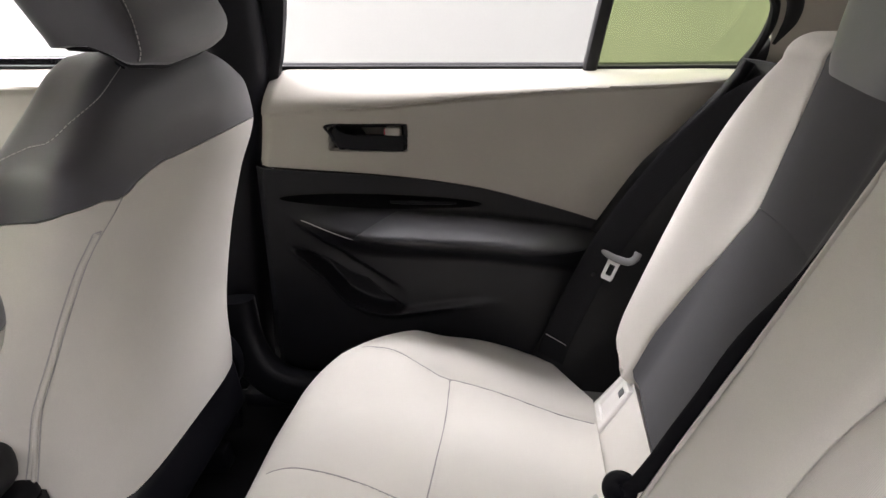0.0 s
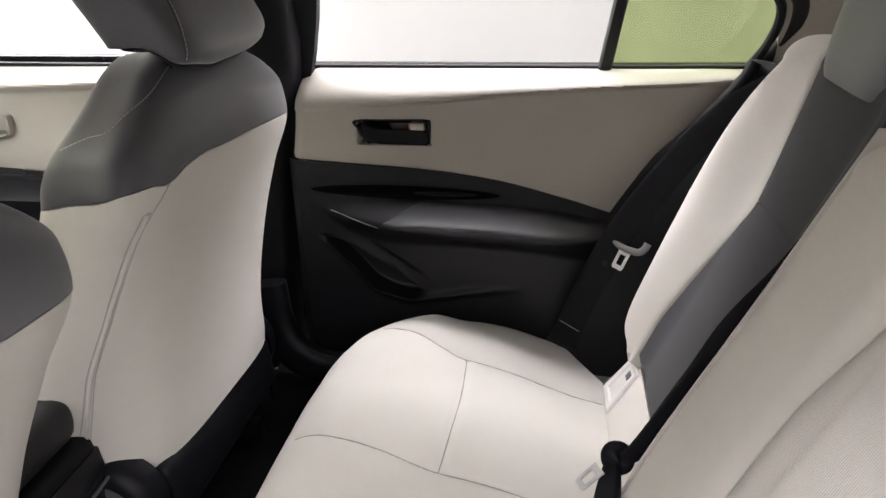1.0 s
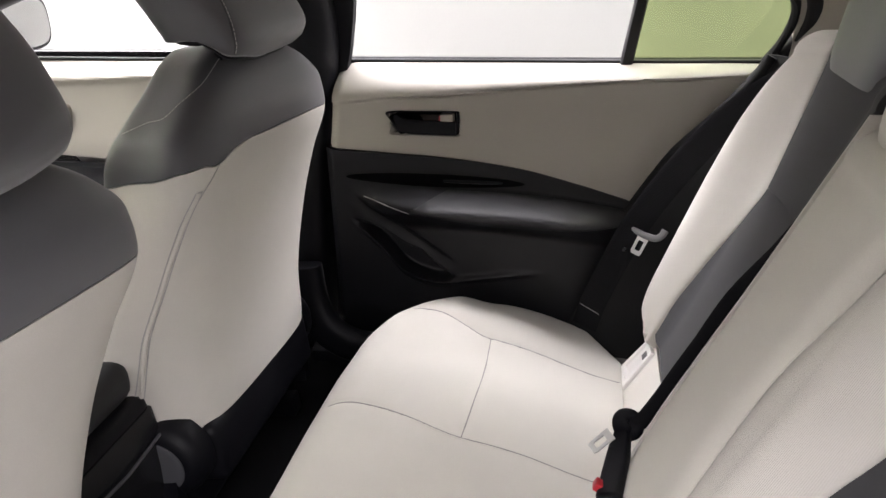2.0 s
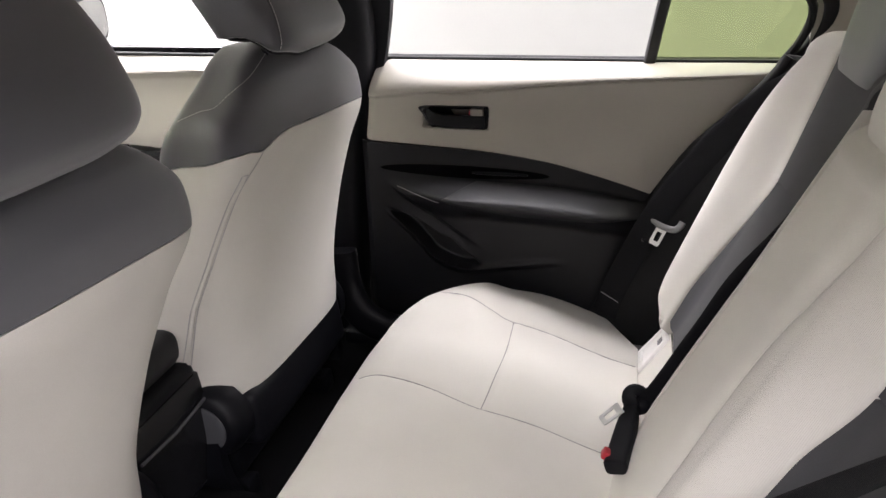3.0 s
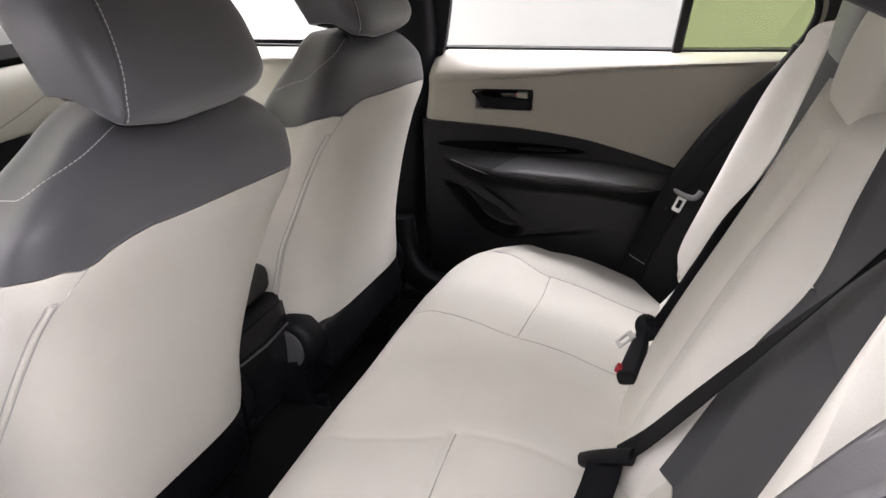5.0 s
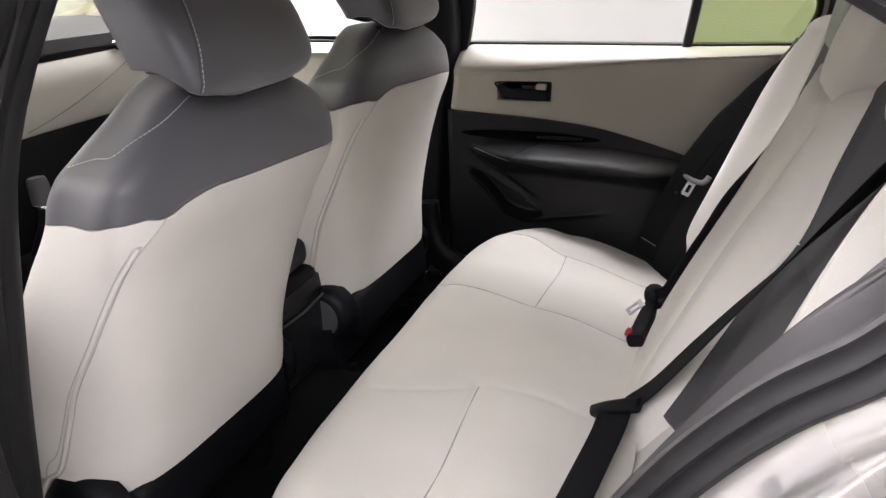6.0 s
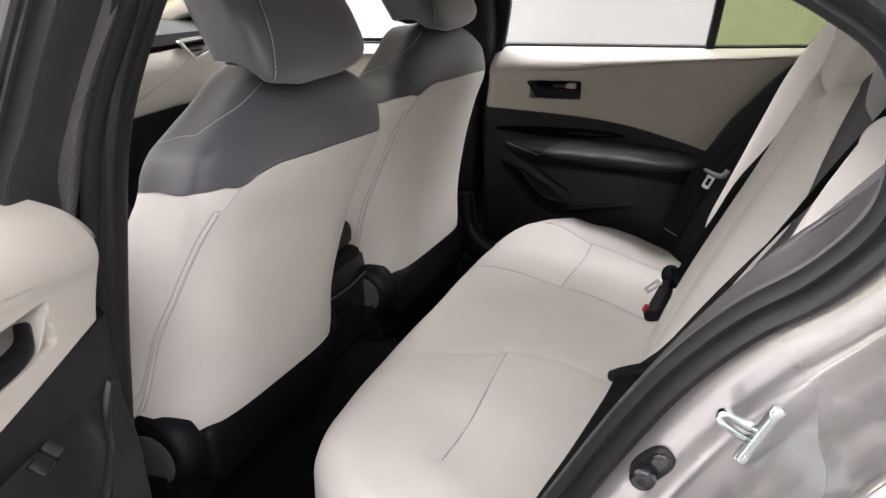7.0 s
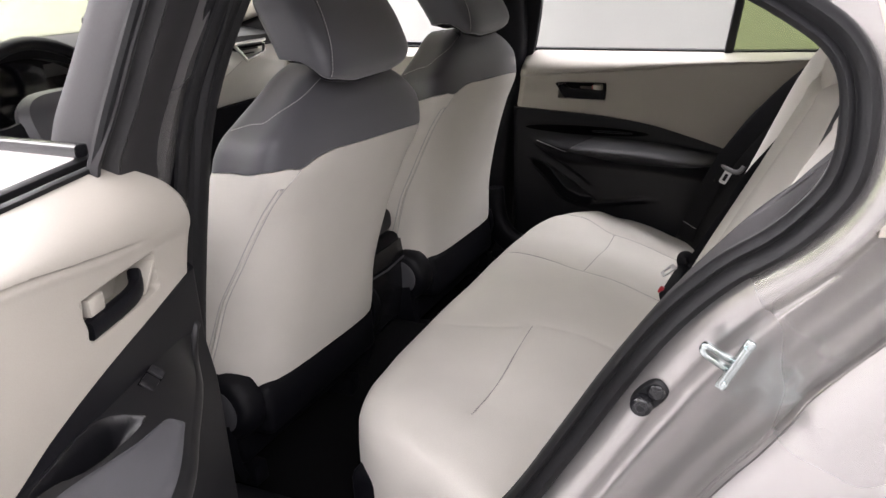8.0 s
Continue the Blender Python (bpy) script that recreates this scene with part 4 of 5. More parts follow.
def front_seat(label):
    s = thing("front_seat", label, "car seat", "front seats", at=(-0.5, SEAT_Y, 0.28))
    n = 160

    def split_at(a):
        return seat_split(a if a < math.pi else a - 2 * math.pi)
    low, high = [], []
    for j in range(31):
        low.append([seat_pt(a, 0.508 + 0.05 * smooth(-seat_pt(a, 0.55).x, 0.42, 0.50) * (1 - j / 30) + (split_at(a) - 0.0015 - 0.508) * (j / 30)) for a in ring_angles(n)])
    part("back_panel", loft(low), CREAM, s, "cream cloth backrest", 70)
    for j in range(26):
        k = j / 25
        high.append([seat_pt(a, split_at(a) + (1.075 - split_at(a)) * k) for a in ring_angles(n)])
    part("shoulder_panel", loft(high), GREY, s, "dark grey backrest top", 70)

    # piping down the side, between two fine seams, and the panel's edge that runs up to the corner of the grey
    where = tab((0.50, -1.60), (0.551, -1.575), (0.684, -1.527), (0.780, -1.34), (0.867, -1.02), (0.904, -0.807))
    zs = [0.535 + 0.369 * i / 60 for i in range(61)]
    pipe = [seat_pt(where(z), z, 0.0008) for z in zs]
    part("piping", tube(pipe, 0.0030, 8), CREAM, s, "raised cream piping")
    for da in (-0.0052, 0.0052):
        line = []
        for z in zs:
            v = seat_pt(where(z) + 0.01, z) - seat_pt(where(z), z)
            line.append(seat_pt(where(z) + 0.01 * da / v.length, z, 0.0004))
        part("seam", tube(line, 0.0009, 6), SEAML, s)
    part("seam", tube([pipe[-1] + Vector((0.004, 0.004, 0.001)), pipe[-1] + Vector((-0.004, -0.004, 0.001))], 0.0009, 6), SEAML, s)
    rise = tab((0.880, -0.90), (0.902, -0.727), (0.920, -0.56), (0.932, -0.46))
    part("seam", tube([seat_pt(rise(z), z, 0.0002) for z in [0.880 + 0.052 * i / 16 for i in range(17)]], 0.0007, 6), SEAML, s)
    # stitch line over the shoulder
    arc = []
    for i in range(49):
        k = i / 48
        z = tab((0, 1.064), (0.3, 1.040), (0.6, 1.019), (0.8, 0.999), (1, 0.989))(k)
        a = tab((0, -0.22), (0.3, -0.78), (0.6, -1.39), (0.8, -1.62), (1, -1.95))(k)
        arc.append(seat_pt(a, z, 0.0008))
    part("stitching", stitches(arc, 0.0062, 0.0044, 0.00065), THREAD, s, "pale contrast stitching")

    # headrest
    hx = tab((1.02, -0.275), (1.055, -0.252), (1.075, -0.243), (1.12, -0.258), (1.18, -0.292), (1.24, -0.335), (1.27, -0.37))
    hw = tab((1.04, 0.137), (1.062, 0.140), (1.085, 0.145), (1.13, 0.147), (1.19, 0.139), (1.24, 0.120), (1.262, 0.096), (1.275, 0.06))
    hd = tab((1.04, 0.058), (1.075, 0.062), (1.15, 0.062), (1.24, 0.048), (1.275, 0.025))

    def head_pt(a, k, grow=0.0, drop=0.0):
        e = 2 / 4.6
        q = math.copysign(abs(math.cos(a)) ** e, math.cos(a))
        p = math.copysign(abs(math.sin(a)) ** e, math.sin(a))
        low = 1.043 + 0.012 * smooth(abs(p), 0.3, 1.0) + 0.030 * smooth(1 - q, 0.1, 1.2)
        z = low + (1.275 - low) * k
        return Vector((hx(z) - hd(z) + (hd(z) + grow) * q, SEAT_Y + 0.018 + (hw(z) + grow) * p, z + 0.008 + drop))
    under = [(-0.030, 0.012), (-0.016, 0.004), (-0.008, 0.0015), (-0.003, 0.0035)]
    rows = [[head_pt(a, 0, g, dr) for a in ring_angles(96)] for g, dr in under] + [[head_pt(a, 0.02 + 0.98 * (j / 32)) for a in ring_angles(96)] for j in range(33)]
    h = part("headrest", loft(rows), GREY, s, "dark grey stitched headrest", 70)
    # Black tube that paints the shade in the gap below the headrest.
    part("gap_shade_line", tube([head_pt(a, 0, -0.015, 0.001) for a in ring_angles(96)] + [head_pt(0, 0, -0.015, 0.001)], 0.0042, 8), BLACK, h, "dark line for the shade under the headrest")
    side = [head_pt(tab((0.0, -0.95), (0.09, -0.913), (0.3, -0.647), (0.55, -0.487), (1, -0.42))(k), k, 0.0006) for k in [0.03 + 0.90 * i / 40 for i in range(41)]]
    part("stitching", stitches(side, 0.0062, 0.0044, 0.00065), THREAD, h, "pale contrast stitching")
    part("seam", tube([v + Vector((0, -0.005, 0)) for v in side], 0.0009, 6), GREYSEAM, h)
    for dy in (-0.055, 0.055):
        part("post", tube([(-0.325, SEAT_Y + dy, 1.0), (-0.315, SEAT_Y + dy, 1.07)], 0.006, 10), BLACK, h)

    # cushion, frame, hinge covers, rails
    def cush(u, v):
        x = -0.53 - 0.44 * u
        y = SEAT_Y + (v - 0.5) * 0.52
        e = min(v, 1 - v) * 0.52
        z = 0.545 + 0.04 * u - 0.03 * (1 - smooth(e, 0, 0.05)) + 0.025 * math.exp(-((e - 0.05) / 0.04) ** 2) - 0.05 * smooth(u, 0.9, 1)
        return (x, y, z)
    part("cushion", sheet(cush, 20, 30, (0, 0, -0.13)), CREAM, s, "cream cloth seat cushion")
    part("lower_cover", block(-0.56, -0.402, SEAT_Y - 0.20, SEAT_Y + 0.20, 0.40, 0.512, 0.02, 3), BLACK, s, "black plastic lower back cover")
    part("seat_frame", block(-0.95, -0.46, SEAT_Y - 0.22, SEAT_Y + 0.22, 0.33, 0.44, 0.02, 3), BLACK, s, "black metal seat frame")
    for sd in (-1, 1):
        yc = SEAT_Y + sd * 0.205
        hinge = part("hinge_cover", disc((-0.478, yc, 0.478), (0, sd, 0), 0.072, 0.050, 0.050, 40, bevel=0.5), BLACK, s, "round black recliner cover")
        part("cap", disc((-0.478, yc + sd * 0.046, 0.478), (0, sd, 0), 0.046, 0.036, 0.008, 32), PAD, hinge)
        part("side_shield", sheet(lambda u, v, sd=sd: (-0.45 - 0.5 * u, SEAT_Y + sd * (0.245 + 0.02 * math.sin(v * 3)), 0.32 + 0.17 * v * (1 - 0.35 * u)), 16, 8, (0, -sd * 0.02, 0)), BLACK, s, "black plastic side shield")
        part("rail", block(-1.0, -0.46, SEAT_Y + sd * 0.18 - 0.02, SEAT_Y + sd * 0.18 + 0.02, 0.27, 0.315, 0.004), BLACK, s, "black seat rail")
    return s


driver_seat = front_seat("front seat with cream back and grey headrest")
copy_thing(driver_seat, pose(-0.458, 0.335, 0.28, 0, -6.5, 0) @ Matrix.Diagonal((1, 1, 0.981, 1)))


# ---- back seat ----
bench = thing("back_seat", "cream cloth rear bench with grey backrest inserts", "car seat", at=(0.1, 0, 0.34))
front_x = tab((0, -0.252), (0.30, -0.254), (0.42, -0.246), (0.52, -0.218), (0.58, -0.174), (0.615, -0.112), (0.630, -0.02))


def rear_x(ay):
    """The rear edge of the cushion, cut off straight at the outer corners."""
    return 0.247 if ay < 0.511 else 0.247 - 0.70 * (ay - 0.511)

SEAT_SEAMS = []
for sg in (-1, 1):
    SEAT_SEAMS.append([Vector((x - (0.021 if sg < 0 else 0.0), sg * y, 0)) for x, y in ((0.003, 0.158), (0.006, 0.25), (0.008, 0.35), (0.004, 0.480))])
    SEAT_SEAMS.append([Vector((x, sg * y, 0)) for x, y in ((-0.225, 0.218), (-0.16, 0.216), (-0.083, 0.195), (0.004, 0.157), (0.10, 0.147), (0.215, 0.145))])
    SEAT_SEAMS.append([Vector((x, sg * y, 0)) for x, y in ((-0.157, 0.54), (-0.106, 0.533), (-0.062, 0.507), (-0.032, 0.495), (0.004, 0.480), (0.12, 0.462), (0.243, 0.450))])


def seam_depth(x, y):
    p = Vector((x, y, 0))
    most = 0.0
    for line, deep in zip(SEAT_SEAMS, (1.0, 0.3, 0.0, 1.0, 0.9, 0.9)):
        for a, b in zip(line, line[1:]):
            ab = b - a
            t = min(max((p - a).dot(ab) / ab.length_squared, 0), 1)
            d = (a + ab * t - p).length
            if deep and d < 0.05:
                most = max(most, deep * (0.004 * math.exp(-(d / 0.005) ** 2) + 0.0025 * math.exp(-(d / 0.018) ** 2)))
    return most


def cushion_z(x, y):
    ay = abs(y)
    z = 0.536 - 0.022 * (ay / 0.6) ** 3 + 0.020 * smooth(ay, 0.36, 0.56) * (1 - smooth(x, -0.02, 0.14)) + 0.006 * smooth(x, 0.02, 0.12) - 0.008 * math.exp(-((ay - 0.33) / 0.16) ** 2 - ((x - 0.06) / 0.14) ** 2)
    e1 = x - front_x(ay)
    e2 = (0.640 - ay)
    e3 = rear_x(ay) - x + 0.02
    for e, r in ((e1, 0.075), (e2, 0.042), (e3, 0.03)):
        if e < r:
            z -= r * 0.8 * (1 - math.sqrt(max(1 - (1 - max(e, 0) / r) ** 2, 0)))
    z += 0.0012 * math.sin(11 * x + 5 * y) * math.sin(8 * y + 1) + 0.0008 * math.sin(23 * y - 17 * x)
    z -= 0.018 * smooth(x, -0.08, 0.0) * smooth(ay, 0.25, 0.50) + 0.062 * smooth(x, 0.0, 0.26)
    return z - seam_depth(x, y)


def flare(x, y):
    """The cushion widens towards its rear corners."""
    return y * (1 + 0.056 * smooth(x, -0.05, 0.15) * smooth(abs(y), 0.3, 0.64))


def cushion():
    bm = bmesh.new()
    nu, nv = 110, 250
    rows = []
    for j in range(nv + 1):
        y = -0.638 + 1.276 * j / nv
        xf, xr = front_x(abs(y)), rear_x(abs(y))
        row = []
        zf = cushion_z(xf, y)
        for k in range(8, 0, -1):
            row.append(bm.verts.new((xf - 0.003 * math.sin(k / 8 * 3), y, zf - 0.125 * k / 8)))
        for i in range(nu + 1):
            u = i / nu
            u = u * u * (1.6 - 0.6 * u)
            x = xf + u * (xr - xf)
            row.append(bm.verts.new((x, flare(x, y), cushion_z(x, y))))
        for k in range(1, 5):
            row.append(bm.verts.new((xr, flare(xr, y), cushion_z(xr, y) - 0.035 * k)))
        rows.append(row)
    grid_faces(bm, rows)
    for r in (rows[0], rows[-1]):
        low = [bm.verts.new((v.co.x, v.co.y * 0.985, 0.37)) for v in r]
        grid_faces(bm, [r, low])
    return part("cushion", bm, CREAM, bench, "long cream cloth cushion with sewn seams", 60)


cushion()
# Tubes along the grooves carry the shade of the sewn creases as colour.
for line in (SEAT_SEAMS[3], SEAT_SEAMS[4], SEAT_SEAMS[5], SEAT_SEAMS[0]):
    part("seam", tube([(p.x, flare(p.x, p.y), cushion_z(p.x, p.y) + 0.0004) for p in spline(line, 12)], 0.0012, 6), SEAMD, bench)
part("cushion_base", block(-0.20, 0.22, -0.60, 0.60, 0.28, 0.43, 0.02, 3), BLACK, bench, "black cushion base")

back_c = tab((0.44, 0.205), (0.50, 0.226), (0.60, 0.264), (0.85, 0.380), (1.03, 0.462), (1.10, 0.495))
back_o = tab((0.44, 0.262), (0.50, 0.288), (0.60, 0.338), (0.85, 0.436), (1.03, 0.497), (1.10, 0.52))


def back_x(y, z):
    ay = abs(y)
    k = smooth(ay, 0.115, 0.215)
    x = back_c(z) * (1 - k) + back_o(z) * k - 0.008 * (1 - (ay / 0.115) ** 2 if ay < 0.115 else 0)
    x -= 0.055 * smooth(ay, 0.43, 0.54)
    x += 0.11 * smooth(ay, 0.545, 0.64) ** 1.5
    return x


def bolster_edge(z):
    return tab((0.44, 0.462), (0.55, 0.470), (0.605, 0.474), (0.68, 0.465), (0.74, 0.452), (0.80, 0.434), (0.848, 0.414), (0.88, 0.419), (0.94, 0.430), (1.04, 0.443))(z)


def outer_edge(z):
    return tab((0.44, 0.463), (0.50, 0.468), (0.53, 0.478), (0.555, 0.495), (0.58, 0.522), (0.62, 0.541), (0.70, 0.560), (0.78, 0.574), (0.87, 0.560), (0.945, 0.532), (1.0, 0.511), (1.045, 0.492))(z)


def inner_edge(z):
    return tab((0.44, 0.172), (0.60, 0.174), (0.75, 0.178), (0.862, 0.196), (0.95, 0.185), (1.08, 0.175))(z)


def back_piece(name, ya, yb, sg, mat, label, nu=24, top=1.045, z0=0.452, outer=False, arch=0.0, crease=None):
    """A piece of the backrest between two edges that run up it, sg the side of the car."""
    def fn(u, v):
        if v <= 0.8:
            z = z0 + (top - z0) * v / 0.8
            roll, up = 0.0, 0.0
        else:
            a = (v - 0.8) / 0.2 * math.pi / 2
            z, up, roll = top, 0.035 * math.sin(a), 0.045 * (1 - math.cos(a))
        y = ya(z) + (yb(z) - ya(z)) * u
        drop = 0.055 * smooth(abs(y), 0.50, 0.645) ** 1.5 * smooth(z, 0.8, top) if outer else 0
        lift = 0.03 * smooth(u, 0.3, 1.0) * (1 - smooth(z, 0.50, 0.57)) if outer else 0
        x = back_x(y, z) + roll - 0.004 * (1 - abs(2 * u - 1) ** 10) + (0.05 * smooth(0.535 - z, 0, 0.03) if outer else 0)
        if crease is not None:
            x += (0.003 * smooth(z, 0.54, 0.68) + 0.013 * smooth(z, 0.82, 1.0)) * math.exp(-((u - crease) * (yb(z) - ya(z)) / 0.016) ** 2)
        return (x, sg * y, z + up - drop + lift + arch * math.sin(math.pi * u) * max(0.0, 1 - v * 2))
    return part(name, sheet(fn, nu, 60, (0.06, 0, 0)), mat, bench, label, 50)


for sg in (1, -1):
    back_piece("outer_bolster", bolster_edge, outer_edge, sg, CREAM, "cream cloth outer bolster", 30, 1.035, 0.500, outer=True)
    back_piece("upper_insert", (lambda z: 0.121) if sg > 0 else inner_edge, lambda z: bolster_edge(z) - 0.002, sg, CLOTHG, "dark grey cloth upper insert", 24, 1.035, 0.851, arch=0.015 if sg > 0 else 0.004)


def lower_insert(sg):
    def fn(u, v):
        z = 0.452 + (0.848 - 0.452) * v
        a = 0.121 if sg > 0 else inner_edge(z)
        b = min(bolster_edge(z) - 0.002, tab((0.45, 0.40), (0.515, 0.43), (0.55, 0.468), (0.56, 0.48))(z))
        y = a + (b - a) * u
        bulge = 0.006 * math.sin(math.pi * u) * math.sin(math.pi * v) ** 0.5 + 0.003 * (1 - (2 * v - 1) ** 12) * (1 - abs(2 * u - 1) ** 12)
        return (back_x(y, z) - bulge + 0.07 * smooth(0.540 - z, 0, 0.035), sg * y, z + (0.015 if sg > 0 else 0.004) * math.sin(math.pi * u) * v)
    part("lower_insert", sheet(fn, 24, 40, (0.06, 0, 0)), CLOTHG, bench, "dark grey cloth lower insert", 50)


lower_insert(1)
lower_insert(-1)
def groove(z):
    return tab((0.44, 0.086), (0.64, 0.078), (0.80, 0.066), (0.90, 0.078), (1.01, 0.088))(z)


back_piece("centre_panel", lambda z: -groove(z), lambda z: 0.112, 1, CREAM, "cream cloth centre backrest", 60, 0.985, crease=0.0)
back_piece("ribbed_panel", lambda z: groove(z) + 0.002, lambda z: inner_edge(z) - 0.002, -1, RIB, "ribbed cream cloth beside the centre", 40, 0.998, crease=0.0)
part("back_board", sheet(lambda u, v: (0.36 + 0.19 * v, -0.62 + 1.24 * u, 0.46 + 0.58 * v), 6, 6, (0.05, 0, 0)), CTRIM, bench, "dark backrest board")
part("split_edge", sheet(lambda u, v: (back_c(0.452 + 0.58 * v) - 0.004 + 0.09 * u, 0.1145, 0.452 + 0.58 * v), 6, 30, (0, 0.003, 0)), CREAM, bench, "cream edge of the split backrest")


def back_headrest(name, yc, mat, label, x0, w, z0, z1, soft=0.17):
    def pt(a, k):
        e = 2 / 4.6
        q = math.copysign(abs(math.cos(a)) ** e, math.cos(a))
        p = math.copysign(abs(math.sin(a)) ** e, math.sin(a))
        end = math.sin(math.pi * min(max(0.04 + 0.92 * k, 0.0), 1)) ** soft
        return Vector((x0 + 0.05 * k + 0.045 - 0.055 * q * end, yc + w * p * end * (1 - 0.06 * k), z0 + (z1 - z0) * k))
    rows = [[pt(a, j / 24) for a in ring_angles(56)] for j in range(25)]
    return part(name, loft(rows), mat, bench, label, 70)


back_headrest("centre_headrest", 0.0, CREAM, "low cream centre headrest", 0.452, 0.113, 1.006, 1.165, 0.13)
back_headrest("outer_headrest", 0.325, GREY, "dark grey outer headrest", 0.490, 0.122, 1.030, 1.245, 0.08)
back_headrest("outer_headrest", -0.325, GREY, "dark grey outer headrest", 0.490, 0.122, 1.030, 1.245, 0.08)


def gusset():
    """The cloth that joins cushion and backrest."""
    def fn(u, v):
        y = (2 * v - 1) * 0.522
        rise = 0.012 * (1 - (y / 0.522) ** 2)
        return (0.238 + 0.064 * u, y, 0.436 + 0.088 * u + rise)
    part("gusset", sheet(fn, 14, 60, (0.02, 0, -0.03)), CREAM, bench, "cream cloth gusset behind the cushion")


gusset()


def anchor_flap(sg):
    """A flap with a sunk field and a slot, laid on the gusset along its slanting end."""
    f = thing("anchor_flap", "white child seat anchor flap at the cushion's back", "anchor flap", "anchor flaps", at=(0.272, sg * 0.465, 0.480))
    corners = [Vector(c) for c in ((0.250, 0.425, 0), (0.299, 0.446, 0), (0.297, 0.510, 0), (0.250, 0.506, 0))]
    slope = Vector((-0.773, 0, 0.634))

    def at(u, v, h):
        p = corners[0].lerp(corners[1], u).lerp(corners[3].lerp(corners[2], u), v)
        z = 0.436 + 0.088 * (p.x - 0.238) / 0.064 + 0.012 * (1 - (p.y / 0.522) ** 2)
        return Vector((p.x + slope.x * h, sg * p.y, z + slope.z * h))

    def plate(u, v):
        edge = min(min(u, 1 - u) * 0.08, min(v, 1 - v) * 0.075)
        sunk = smooth(u, 0.13, 0.17) * (1 - smooth(u, 0.86, 0.90)) * smooth(v, 0.16, 0.22) * (1 - smooth(v, 0.78, 0.84))
        return at(u, v, 0.0015 + 0.0045 * smooth(edge, 0, 0.003) - 0.0035 * sunk)
    part("label_plate", sheet(plate, 60, 40, (0.003, 0, -0.003)), FLAP, f)
    part("slot", sheet(lambda u, v: at(0.68 + 0.15 * u, 0.30 + 0.24 * v, 0.0040), 6, 6, (0.001, 0, -0.001)), LOCKGREY, f)


anchor_flap(1)
anchor_flap(-1)


# ---- belts and buckles ----
def ribbon(path, normals, w=0.047, t=0.0022):
    return sweep(path, round_profile(w, t, 10, 6), normals)


def belt_tongue(parent, at, along, face, size=1.0, grip=True):
    """A tongue: grey plastic bar with horns over a slotted steel plate."""
    a, f = Vector(along).normalized(), Vector(face).normalized()
    s = a.cross(f).normalized()
    f = s.cross(a)
    m = Matrix((s, f, a)).transposed().to_4x4()
    m.translation = Vector(at)
    sz = size
    bar = spline([(-0.034 * sz, 0.004, -0.020 * sz), (-0.033 * sz, 0.004, -0.008 * sz), (-0.024 * sz, 0.003, 0.003 * sz), (0, 0.002, 0.007 * sz), (0.024 * sz, 0.003, 0.003 * sz), (0.033 * sz, 0.004, -0.008 * sz), (0.034 * sz, 0.004, -0.020 * sz)], 5)
    if grip:
        part("grip", sweep([m @ p for p in bar], round_profile(0.014 * sz, 0.011 * sz, 12, 3), m.to_3x3() @ Vector((0, 1, 0))), LOCKGREY, parent, "grey plastic grip")
    o = [Vector((x, 0, z)) for x, z in ((-0.012, 0.008), (-0.0115, 0.045), (-0.009, 0.050), (0.009, 0.050), (0.0115, 0.045), (0.012, 0.008))]
    hole = [Vector((x, 0, z)) for x, z in ((-0.006, 0.020), (-0.006, 0.039), (-0.005, 0.041), (0.005, 0.041), (0.006, 0.039), (0.006, 0.020))]
    bm = bmesh.new()
    rows = []
    for ring_, dy in ((hole, -0.0012), (o, -0.0012), (o, 0.0012), (hole, 0.0012)):
        rows.append([bm.verts.new(m @ Vector((p.x * sz, dy + 0.002, p.z * sz))) for p in ring_])
    rows.append(rows[0])
    grid_faces(bm, rows, True)
    part("plate", bm, SATIN, parent, "slotted steel plate")


def far_belt():
    b = thing("seat_belt", "black seat belt hanging by the far side trim", "seat belt", "seat belts", at=(0.19, 0.63, 0.45))
    path = spline([(0.54, 0.54, 0.99), (0.475, 0.605, 0.965), (0.40, 0.632, 0.895), (0.32, 0.622, 0.795), (0.262, 0.612, 0.705), (0.225, 0.617, 0.62), (0.19, 0.622, 0.528), (0.175, 0.628, 0.47)], 6)
    part("webbing", ribbon(path, [(-0.35, -0.93, 0.12)] * len(path), 0.052), WEB, b)
    tip = Vector((0.280, 0.606, 0.690))
    belt_tongue(b, tip, (-0.38, -0.30, -0.80), (-0.45, -0.85, 0.3), 0.92)
    across = (path[36] - path[35]).normalized().cross(Vector((-0.35, -0.93, 0.12))).normalized()
    p = Vector((0.184, 0.6185, 0.515))
    part("stitching", tube([p - across * 0.021, p, p + across * 0.021], 0.0007, 6), THREAD, b, "pale stitch line across the belt")
    part("button", disc((0.243, 0.612, 0.652), (-0.35, -0.93, 0.1), 0.005, 0.004, 0.004, 16), GLOSSB, b)


far_belt()


